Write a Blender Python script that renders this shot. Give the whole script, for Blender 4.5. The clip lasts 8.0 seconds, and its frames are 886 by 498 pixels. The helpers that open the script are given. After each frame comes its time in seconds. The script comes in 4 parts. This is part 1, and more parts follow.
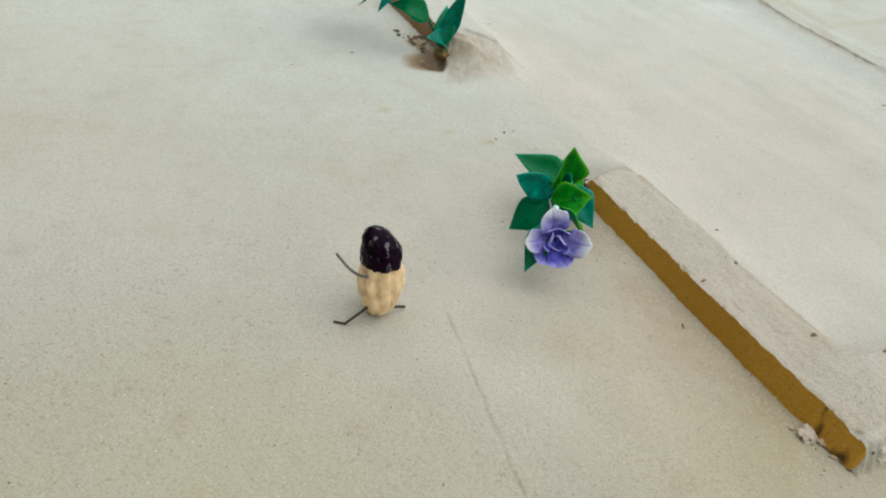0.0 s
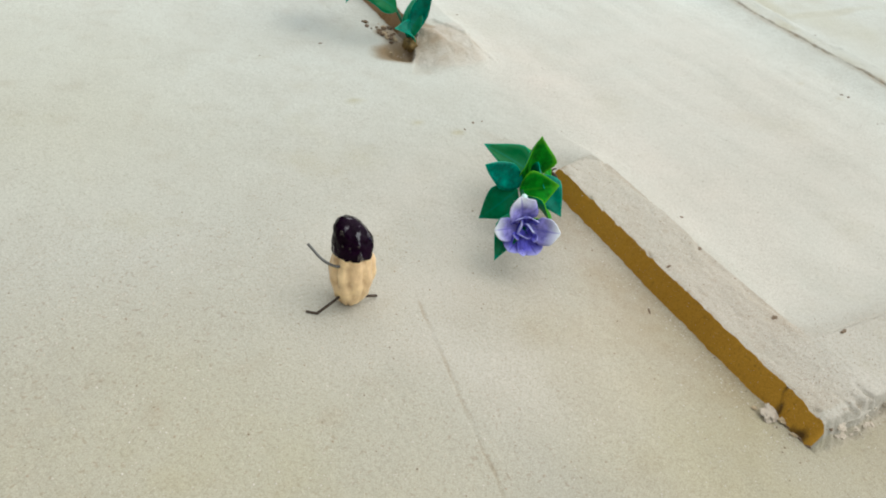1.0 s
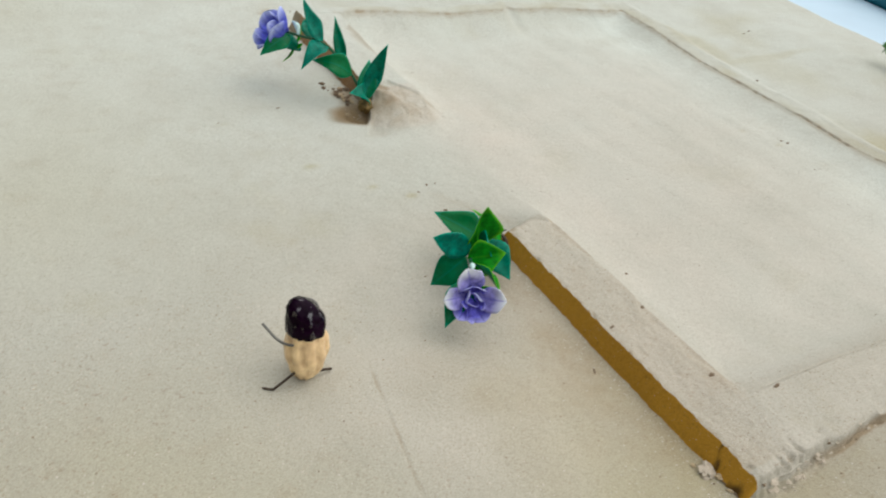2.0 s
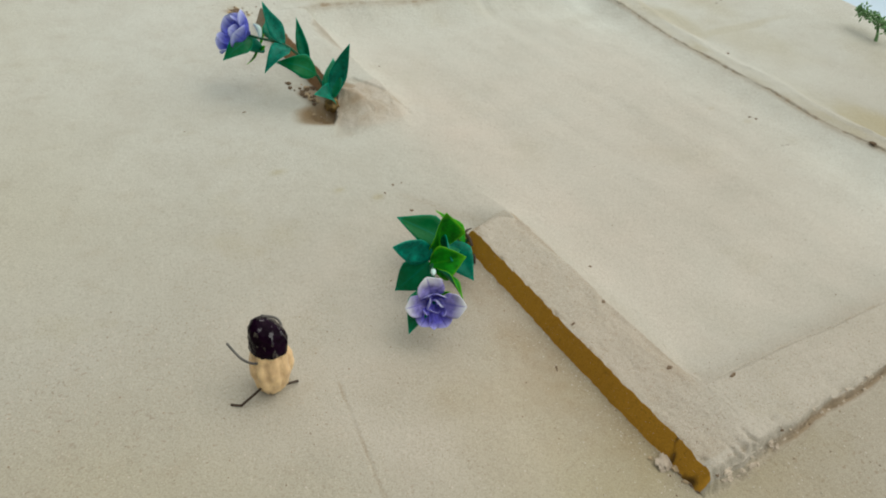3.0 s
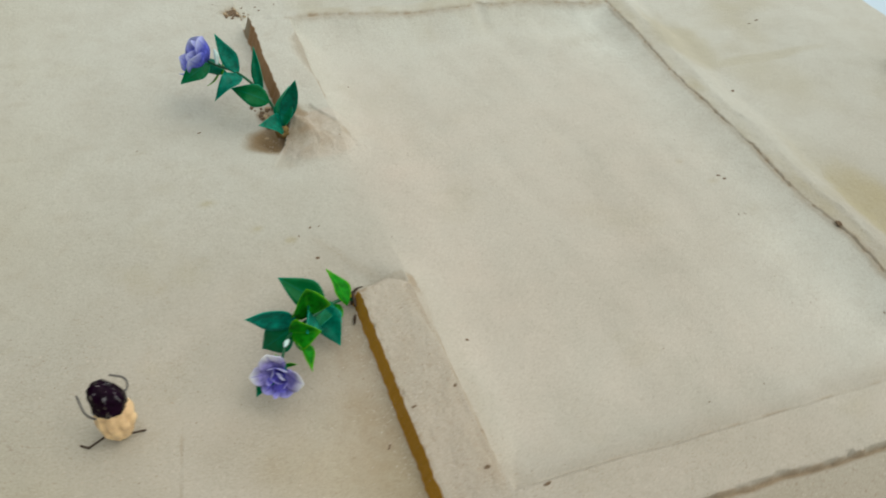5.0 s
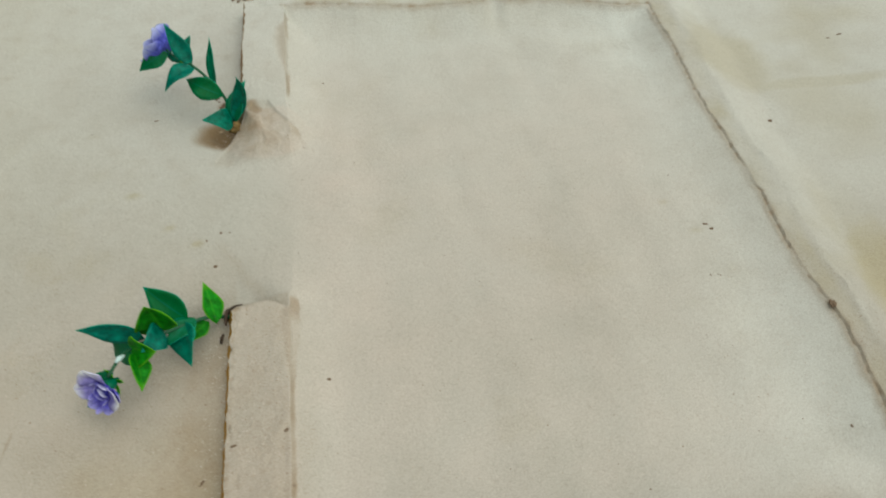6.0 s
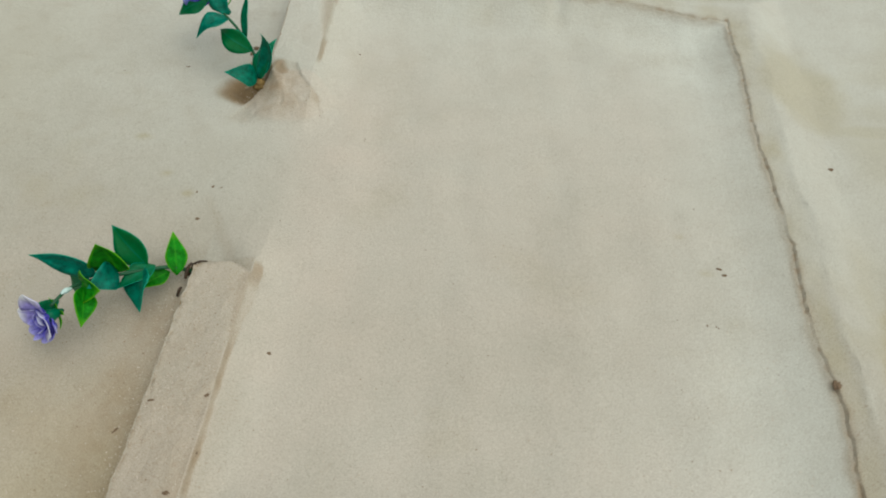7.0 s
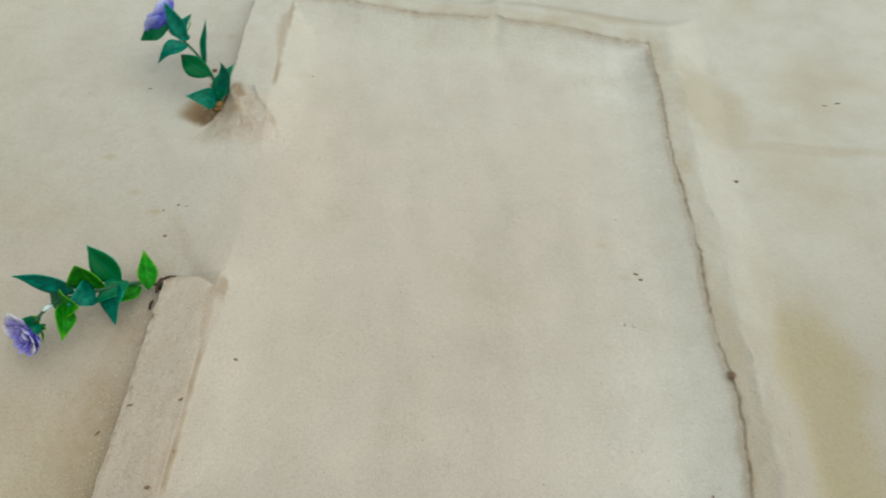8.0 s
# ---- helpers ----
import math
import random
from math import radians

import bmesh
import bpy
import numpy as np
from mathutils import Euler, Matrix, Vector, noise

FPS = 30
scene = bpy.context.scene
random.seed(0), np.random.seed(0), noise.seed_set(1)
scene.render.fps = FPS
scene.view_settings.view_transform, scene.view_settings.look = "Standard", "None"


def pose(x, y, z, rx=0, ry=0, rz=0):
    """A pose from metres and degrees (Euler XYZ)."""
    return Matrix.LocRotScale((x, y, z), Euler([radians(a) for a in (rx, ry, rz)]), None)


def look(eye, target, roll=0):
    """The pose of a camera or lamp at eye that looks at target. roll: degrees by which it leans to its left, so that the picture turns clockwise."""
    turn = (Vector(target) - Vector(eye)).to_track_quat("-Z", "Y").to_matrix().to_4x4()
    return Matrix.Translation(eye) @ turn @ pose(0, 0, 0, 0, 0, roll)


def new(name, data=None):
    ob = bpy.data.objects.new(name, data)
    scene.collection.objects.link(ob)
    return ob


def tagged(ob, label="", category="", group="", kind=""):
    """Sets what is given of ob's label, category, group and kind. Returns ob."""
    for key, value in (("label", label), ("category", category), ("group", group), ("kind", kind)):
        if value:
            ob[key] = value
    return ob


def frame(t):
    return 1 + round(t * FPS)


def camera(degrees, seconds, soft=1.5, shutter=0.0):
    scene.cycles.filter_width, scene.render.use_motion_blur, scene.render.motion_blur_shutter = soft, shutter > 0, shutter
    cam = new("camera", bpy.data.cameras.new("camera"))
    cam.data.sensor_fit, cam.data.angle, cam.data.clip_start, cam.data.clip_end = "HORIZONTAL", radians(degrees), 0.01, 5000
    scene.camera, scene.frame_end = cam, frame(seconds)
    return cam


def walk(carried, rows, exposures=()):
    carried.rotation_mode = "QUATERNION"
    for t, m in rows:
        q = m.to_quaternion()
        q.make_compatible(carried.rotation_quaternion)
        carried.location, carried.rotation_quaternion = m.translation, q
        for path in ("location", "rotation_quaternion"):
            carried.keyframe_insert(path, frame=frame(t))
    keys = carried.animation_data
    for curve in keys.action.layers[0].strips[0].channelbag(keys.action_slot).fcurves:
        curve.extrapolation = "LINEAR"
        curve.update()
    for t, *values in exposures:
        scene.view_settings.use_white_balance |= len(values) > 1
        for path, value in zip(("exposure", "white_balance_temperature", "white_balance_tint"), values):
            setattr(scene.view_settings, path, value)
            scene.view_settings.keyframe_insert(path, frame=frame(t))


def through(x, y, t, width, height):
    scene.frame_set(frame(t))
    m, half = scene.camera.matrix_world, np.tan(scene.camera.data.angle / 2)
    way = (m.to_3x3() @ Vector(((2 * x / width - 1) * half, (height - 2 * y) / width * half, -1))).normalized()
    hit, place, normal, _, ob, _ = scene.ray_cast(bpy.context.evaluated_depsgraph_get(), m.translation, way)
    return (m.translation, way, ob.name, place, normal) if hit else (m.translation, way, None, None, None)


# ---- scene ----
cam = camera(61.46, 8.0, soft=1.9, shutter=0.35)
PATH = [
    (0, (-0.00199, -0.00636, 0.17970), (0.16840, 0.25465, -0.07099), 10.66),
    (0.5, (-0.00267, -0.01198, 0.18089), (0.17462, 0.24603, -0.06810), 11.29),
    (1, (-0.00354, -0.00883, 0.18087), (0.17985, 0.24219, -0.07083), 11.89),
    (1.5, (-0.00373, -0.00778, 0.18916), (0.18562, 0.24471, -0.05659), 12.22),
    (2, (0.00245, -0.01015, 0.20381), (0.19960, 0.24166, -0.03645), 11.39),
    (2.2, (0.00699, -0.01305, 0.20729), (0.20711, 0.23766, -0.03165), 10.76),
    (3.3, (0.01722, -0.01170, 0.23021), (0.20430, 0.22285, -0.03433), 9.12),
    (3.5, (0.01661, -0.01103, 0.23667), (0.19940, 0.22133, -0.03276), 9.41),
    (4, (0.02612, -0.01644, 0.26539), (0.19523, 0.22631, -0.00382), 8.25),
    (4.5, (0.04887, -0.02599, 0.28171), (0.21237, 0.21140, 0.00438), 9.62),
    (4.7, (0.07209, -0.02684, 0.28708), (0.22934, 0.20942, 0.00521), 10.50),
    (5.8, (0.24977, -0.01924, 0.30794), (0.29542, 0.23108, -0.00069), 0.74),
    (6, (0.26388, -0.01642, 0.30021), (0.30493, 0.23409, -0.00891), 1.63),
    (6.5, (0.29489, -0.00415, 0.28230), (0.30694, 0.24462, -0.03070), 1.95),
    (7, (0.32627, -0.00296, 0.28710), (0.31090, 0.24507, -0.02634), 2.19),
    (7.5, (0.33892, -0.00459, 0.31154), (0.31542, 0.23420, -0.00850), 2.36),
    (8, (0.33059, -0.01715, 0.32795), (0.33950, 0.22631, 0.01070), 5.73),
]
EXPOSURES = ((0, -0.15, 6030, 9), (0.5, 0.01, 6000, 9), (1.0, 0.05, 6000, 9), (1.5, 0.06, 6000, 9), (2.0, -0.13, 6170, 10), (2.2, -0.22, 6270, 9), (3.3, -0.37, 6480, 9), (4.5, -0.37, 6470, 9), (6.5, -0.46, 6450, 8), (8.0, -0.42, 6450, 9))
walk(cam, [(t, look(eye, target, roll)) for t, eye, target, roll in PATH], EXPOSURES)

# ---- light ----
world = bpy.data.worlds.new("world")
scene.world = world
world.use_nodes = True
wn = world.node_tree.nodes
sky = wn.new("ShaderNodeTexSky")
sky.sky_type, sky.sun_disc = "NISHITA", False
SUN_AZ, SUN_EL = 100.0, 65.0          # degrees from the far side towards the right, and above the ground
sky.sun_elevation, sky.sun_rotation = radians(SUN_EL), radians(SUN_AZ)
sky.air_density, sky.dust_density, sky.ozone_density = 0.35, 10.0, 0.0
world.node_tree.links.new(sky.outputs[0], wn["Background"].inputs[0])
wn["Background"].inputs[1].default_value = 0.045
lamp = bpy.data.lights.new("sun", "SUN")
lamp.energy, lamp.angle, lamp.color = 3.45, radians(140), (1.0, 0.985, 0.95)
sun = new("sun", lamp)
sun_from = Vector((math.sin(radians(SUN_AZ)) * math.cos(radians(SUN_EL)), math.cos(radians(SUN_AZ)) * math.cos(radians(SUN_EL)), math.sin(radians(SUN_EL))))
sun.matrix_world = look(sun_from * 5, (0, 0, 0))
scene.view_settings.exposure = 0.0


# ---- materials ----
def material(name, rough=0.6, metal=0.0, specular=0.5):
    m = bpy.data.materials.new(name)
    m.use_nodes = True
    b = m.node_tree.nodes["Principled BSDF"]
    b.inputs["Roughness"].default_value, b.inputs["Metallic"].default_value = rough, metal
    b.inputs["Specular IOR Level"].default_value = specular
    return m, m.node_tree.nodes, m.node_tree.links, b


def noise_node(n, l, scale, detail=3.0, rough=0.6, coord=None):
    t = n.new("ShaderNodeTexNoise")
    t.inputs["Scale"].default_value, t.inputs["Detail"].default_value, t.inputs["Roughness"].default_value = scale, detail, rough
    if coord is not None:
        l.new(coord, t.inputs["Vector"])
    return t


def ramp_node(n, l, src, stops):
    r = n.new("ShaderNodeValToRGB")
    e = r.color_ramp.elements
    while len(e) < len(stops):
        e.new(0.5)
    for k, (p, c) in zip(e, stops):
        k.position, k.color = p, (*c, 1.0)
    l.new(src, r.inputs[0])
    return r


def mix_node(n, l, a, b, fac, mode="MIX"):
    m = n.new("ShaderNodeMix")
    m.data_type, m.blend_type = "RGBA", mode
    for v, s in ((fac, m.inputs[0]), (a, m.inputs[6]), (b, m.inputs[7])):
        if hasattr(v, "links"):
            l.new(v, s)
        elif isinstance(v, float):
            s.default_value = v
        else:
            s.default_value = (*v, 1.0)
    return m.outputs[2]


def bump_node(n, l, height, strength, distance, normal=None):
    b = n.new("ShaderNodeBump")
    b.inputs["Strength"].default_value, b.inputs["Distance"].default_value = strength, distance
    l.new(height, b.inputs["Height"])
    if normal is not None:
        l.new(normal, b.inputs["Normal"])
    return b.outputs[0]


def clay(name, light, dark, grain_dark, bump=1.0, sheen=0.04, tone_masks=True, split=False):
    """Sandy clay plaster: broad tone, blotches, fine grains of sand and a granular relief."""
    m, n, l, b = material(name, 0.75, 0.0, 0.2)
    b.inputs["Sheen Weight"].default_value, b.inputs["Sheen Roughness"].default_value = sheen, 0.6
    b.inputs["Sheen Tint"].default_value = (0.9, 1.0, 1.0, 1.0)
    co = n.new("ShaderNodeTexCoord").outputs["Object"]
    broad = noise_node(n, l, 7.0, 3.0, 0.55, co)
    blotch = noise_node(n, l, 38.0, 5.0, 0.6, co)
    stain = noise_node(n, l, 13.0, 4.0, 0.65, co)
    grain = noise_node(n, l, 1150.0, 3.0, 0.75, co)
    fine = noise_node(n, l, 2700.0, 2.0, 0.7, co)
    speck = noise_node(n, l, 640.0, 1.0, 0.5, co)
    tone = ramp_node(n, l, broad.outputs[0], ((0.3, dark), (0.7, light)))
    c = mix_node(n, l, tone.outputs[0], dark, ramp_node(n, l, blotch.outputs[0], ((0.5, (0, 0, 0)), (0.8, (0.5, 0.5, 0.5)))).outputs[0])
    c = mix_node(n, l, c, tuple(v * k for v, k in zip(dark, (0.97, 0.92, 0.78))), ramp_node(n, l, stain.outputs[0], ((0.56, (0, 0, 0)), (0.66, (0.6, 0.6, 0.6)))).outputs[0])
    g1 = ramp_node(n, l, grain.outputs[0], ((0.3, (0.85, 0.83, 0.80)), (0.5, (0.985, 0.985, 0.985)), (0.72, (1.06, 1.06, 1.06))))
    g2 = ramp_node(n, l, fine.outputs[0], ((0.30, (0.80, 0.78, 0.74)), (0.5, (1.0, 1.0, 1.0)), (0.70, (1.12, 1.12, 1.12))))
    g = n.new("ShaderNodeMix")
    g.data_type, g.blend_type = "RGBA", "MULTIPLY"
    g.inputs[0].default_value = 1.0
    l.new(g1.outputs[0], g.inputs[6]), l.new(g2.outputs[0], g.inputs[7])
    grains = g.outputs[2]
    c = mix_node(n, l, c, grains, 1.0, "MULTIPLY")
    c = mix_node(n, l, c, grain_dark, ramp_node(n, l, speck.outputs[0], ((0.665, (0, 0, 0)), (0.715, (0.55, 0.55, 0.55)))).outputs[0])
    # these masks carry painted light and shade besides clay colours
    for name, colour, most in (("bloom_and_light", (0.605, 0.655, 0.588), 0.92), ("olive", (0.385, 0.355, 0.215), 0.85), ("plaster", (0.575, 0.535, 0.450), 0.9), ("brown", (0.265, 0.185, 0.090), 0.95)) if tone_masks else ():
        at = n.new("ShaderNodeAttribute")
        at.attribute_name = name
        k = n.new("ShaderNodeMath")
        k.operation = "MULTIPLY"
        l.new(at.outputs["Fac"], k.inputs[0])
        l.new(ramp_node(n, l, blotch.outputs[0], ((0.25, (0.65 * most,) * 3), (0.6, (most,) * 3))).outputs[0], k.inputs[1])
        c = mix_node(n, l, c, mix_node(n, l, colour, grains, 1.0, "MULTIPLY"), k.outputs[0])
    if split:
        at = n.new("ShaderNodeAttribute")
        at.attribute_name = "fissure"
        c = mix_node(n, l, c, (0.030, 0.018, 0.008), at.outputs["Fac"])
    l.new(c, b.inputs["Base Color"])
    nrm = bump_node(n, l, blotch.outputs[0], 0.22 * bump, 0.0015)
    nrm = bump_node(n, l, noise_node(n, l, 340.0, 4.0, 0.62, co).outputs[0], 0.50 * bump, 0.0010, nrm)
    l.new(bump_node(n, l, grain.outputs[0], 0.55 * bump, 0.0004, nrm), b.inputs["Normal"])
    return m


SAND = clay("sandy_clay", (0.412, 0.398, 0.326), (0.350, 0.334, 0.260), (0.22, 0.165, 0.11))
# ochre of the cut face, its colour deepened to match its shaded side
OCHRE = clay("ochre_clay_cut", (0.57, 0.310, 0.032), (0.38, 0.200, 0.018), (0.26, 0.15, 0.02), sheen=0.0, tone_masks=False, split=True)
GRAIN, gn, gl, gb = material("sand_grain", 0.8, 0.0, 0.2)
gl.new(ramp_node(gn, gl, gn.new("ShaderNodeNewGeometry").outputs["Random Per Island"], ((0.0, (0.16, 0.11, 0.06)), (0.08, (0.30, 0.23, 0.15)), (0.14, (0.45, 0.395, 0.30)), (0.55, (0.51, 0.470, 0.38)), (1.0, (0.60, 0.565, 0.48)))).outputs[0], gb.inputs["Base Color"])
BROWN_CUT = clay("brown_clay_cut", (0.40, 0.245, 0.125), (0.30, 0.18, 0.085), (0.16, 0.10, 0.05), sheen=0.0, tone_masks=False)
TAN = clay("tan_clay_lump", (0.50, 0.41, 0.265), (0.40, 0.32, 0.195), (0.12, 0.08, 0.04), bump=0.0, sheen=0.0, tone_masks=False)
PALE_LUMP = clay("pale_clay_lump", (0.54, 0.485, 0.385), (0.46, 0.410, 0.32), (0.25, 0.19, 0.12), bump=0.0, sheen=0.0, tone_masks=False)
CRUMB = clay("dark_clay_crumb", (0.21, 0.155, 0.10), (0.15, 0.108, 0.066), (0.05, 0.035, 0.025), bump=0.0, sheen=0.0, tone_masks=False)


def sheet_material(name, body, rim, rib, rough, at=0.8, through=0.35, glow=1.0, other=None, gloss=0.05):
    """A leaf or petal: body colour, another colour towards the rim and a lighter rib."""
    m, n, l, b = material(name, rough)
    uv = n.new("ShaderNodeUVMap")
    sep = n.new("ShaderNodeSeparateXYZ")
    l.new(uv.outputs[0], sep.inputs[0])
    co = n.new("ShaderNodeTexCoord").outputs["Object"]
    mott = noise_node(n, l, 330.0, 4.0, 0.65, co)
    lo, hi = tuple(v * 0.6 for v in body), tuple(min(1.0, v * 1.5) for v in body)
    c = ramp_node(n, l, mott.outputs[0], ((0.35, lo), (0.7, hi))).outputs[0]
    if other:
        pick = n.new("ShaderNodeObjectInfo").outputs["Random"]
        c = mix_node(n, l, c, mix_node(n, l, other, tuple(v * 1.5 for v in other), mott.outputs[0]), pick)
    c = mix_node(n, l, c, rim, ramp_node(n, l, sep.outputs[1], ((at, (0, 0, 0)), (min(1.0, at + 0.4), (1, 1, 1)))).outputs[0])
    r = ramp_node(n, l, sep.outputs[0], ((0.0, (0.65, 0.65, 0.65)), (0.10, (0, 0, 0))))
    c = mix_node(n, l, c, rib, r.outputs[0])
    l.new(c, b.inputs["Base Color"])
    b.inputs["Specular IOR Level"].default_value = gloss
    tr = n.new("ShaderNodeBsdfTranslucent")
    l.new(mix_node(n, l, c, (glow, glow, glow * 0.8), 1.0, "MULTIPLY"), tr.inputs[0])
    both = n.new("ShaderNodeMixShader")
    both.inputs[0].default_value = through
    l.new(b.outputs[0], both.inputs[1]), l.new(tr.outputs[0], both.inputs[2])
    l.new(both.outputs[0], n["Material Output"].inputs[0])
    l.new(bump_node(n, l, mott.outputs[0], 0.30, 0.0006), b.inputs["Normal"])
    return m


def plain(name, colour, rough=0.5, metal=0.0, vary=0.25, scale=150.0, bump=0.0):
    m, n, l, b = material(name, rough, metal)
    co = n.new("ShaderNodeTexCoord").outputs["Object"]
    t = noise_node(n, l, scale, 3.0, 0.6, co)
    lo = tuple(v * (1 - vary) for v in colour)
    hi = tuple(min(1.0, v * (1 + vary)) for v in colour)
    l.new(ramp_node(n, l, t.outputs[0], ((0.3, lo), (0.7, hi))).outputs[0], b.inputs["Base Color"])
    if bump:
        l.new(bump_node(n, l, t.outputs[0], bump, 0.001), b.inputs["Normal"])
    return m


# teal holds the sky's reflection; the yellow-green copy is for backlit leaves
LEAF = sheet_material("leaf_plastic", (0.0004, 0.225, 0.155), (0.003, 0.42, 0.28), (0.001, 0.25, 0.15), 0.36, 0.86, other=(0.0006, 0.150, 0.028), gloss=0.20)
LEAF_LIT = sheet_material("leaf_plastic_lit", (0.014, 0.33, 0.012), (0.17, 0.62, 0.016), (0.06, 0.46, 0.014), 0.40, 0.72, 0.45, gloss=0.12)
BUD = plain("bud_plastic", (0.50, 0.70, 0.66), 0.5, 0, 0.15)
KNOB = plain("root_knob", (0.19, 0.130, 0.038), 0.8, 0, 0.5, 420.0, 0.6)
STEM = plain("stem_plastic", (0.003, 0.085, 0.030), 0.6)
# white rims include painted light from above; the darker copy is for shaded petals
PETAL = sheet_material("petal_cloth", (0.33, 0.31, 0.84), (0.90, 0.95, 1.0), (0.17, 0.15, 0.62), 0.65, 0.56, 0.22)
PETAL_SHADED = sheet_material("petal_cloth_shaded", (0.165, 0.155, 0.66), (0.50, 0.51, 0.92), (0.07, 0.055, 0.40), 0.65, 0.60, 0.20)
PETAL_BLUE = sheet_material("petal_cloth_blue", (0.14, 0.17, 0.82), (0.62, 0.70, 1.0), (0.10, 0.11, 0.70), 0.65, 0.62, 0.25)
PETAL_BACK = sheet_material("petal_cloth_back", (0.075, 0.075, 0.50), (0.80, 0.86, 1.0), (0.05, 0.05, 0.40), 0.65, 0.66, 0.2)
SHELL = plain("peanut_shell", (0.90, 0.615, 0.325), 0.32, 0, 0.22, 190.0, 0.9)
CAP = plain("dark_glaze", (0.007, 0.0015, 0.007), 0.12, 0, 0.6, 260.0, 0.7)
cn, cl = CAP.node_tree.nodes, CAP.node_tree.links
streak = cn.new("ShaderNodeMapping")
streak.inputs["Scale"].default_value = (1.0, 1.0, 0.28)
cl.new(cn.new("ShaderNodeTexCoord").outputs["Object"], streak.inputs[0])
glint = ramp_node(cn, cl, noise_node(cn, cl, 480.0, 1.0, 0.5, streak.outputs[0]).outputs[0], ((0.60, (0.045, 0.045, 0.045)), (0.68, (1.3, 1.3, 1.3))))
cl.new(glint.outputs[0], cn["Principled BSDF"].inputs["Specular IOR Level"])
WIRE = plain("grey_wire", (0.14, 0.14, 0.125), 0.45, 0.3)
FLOOR = plain("pale_floor", (0.50, 0.66, 0.76), 0.5, 0, 0.05, 8.0)
TEAL = plain("teal_paint", (0.02, 0.20, 0.26), 0.5, 0, 0.2, 20.0)
BLACK = plain("black_plastic", (0.012, 0.012, 0.014), 0.4)
MOSS = plain("tiny_plant_green", (0.14, 0.30, 0.11), 0.7, 0, 0.4, 400.0)
TWIG = plain("dry_twig", (0.050, 0.033, 0.019), 0.8, 0, 0.4, 300.0)


# ---- helpers of this scene ----
def mesh_of(name, bm, mats, smooth=True, sharp=None):
    me = bpy.data.meshes.new(name)
    bm.normal_update()
    bm.to_mesh(me)
    bm.free()
    for m in mats if isinstance(mats, (list, tuple)) else [mats]:
        me.materials.append(m)
    if smooth:
        me.shade_smooth()
        if sharp:
            me.set_sharp_from_angle(angle=radians(sharp))
    return me


def part(name, bm, mats, parent, label="", smooth=True, sharp=None):
    ob = new(name, mesh_of(name, bm, mats, smooth, sharp))
    if parent is not None:
        ob.parent = parent
        ob.matrix_parent_inverse = parent.matrix_basis.inverted()
    if label:
        ob["label"] = label
    return ob


def thing(name, at, label, category, group=""):
    ob = new(name)
    ob.empty_display_size = 0.01
    ob.matrix_basis = Matrix.Translation(at)
    return tagged(ob, label, category, group)


def sstep(a, b, v):
    k = min(1.0, max(0.0, (v - a) / (b - a)))
    return k * k * (3 - 2 * k)


def rnd(x, y, scale, seed=0.0):
    return noise.noise((x * scale + seed, y * scale - seed, seed * 1.7))


def tube(bm, pts, radii, sides=8, slot=0, steps=6):
    """A round rod along a smooth line through pts."""
    pts = [Vector(p) for p in pts]
    line, rad = [], []
    ext = [2 * pts[0] - pts[1], *pts, 2 * pts[-1] - pts[-2]]
    for i in range(len(pts) - 1):
        a, b, c, d = ext[i:i + 4]
        for s in range(steps):
            t = s / steps
            line.append(0.5 * (2 * b + (c - a) * t + (2 * a - 5 * b + 4 * c - d) * t * t + (3 * b - a - 3 * c + d) * t ** 3))
            rad.append(radii[i] + (radii[i + 1] - radii[i]) * t)
    line.append(pts[-1]), rad.append(radii[-1])
    rings, side = [], None
    for i, p in enumerate(line):
        d = (line[min(i + 1, len(line) - 1)] - line[max(i - 1, 0)]).normalized()
        side = (d.orthogonal() if side is None else side - d * side.dot(d)).normalized()
        up = d.cross(side)
        rings.append([bm.verts.new(p + rad[i] * (math.cos(k * math.tau / sides) * side + math.sin(k * math.tau / sides) * up)) for k in range(sides)])
    for r, q in zip(rings, rings[1:]):
        for k in range(sides):
            bm.faces.new((r[k], r[(k + 1) % sides], q[(k + 1) % sides], q[k])).material_index = slot
    for r, flip in ((rings[0], True), (rings[-1], False)):
        bm.faces.new(list(reversed(r)) if flip else r).material_index = slot
    return line


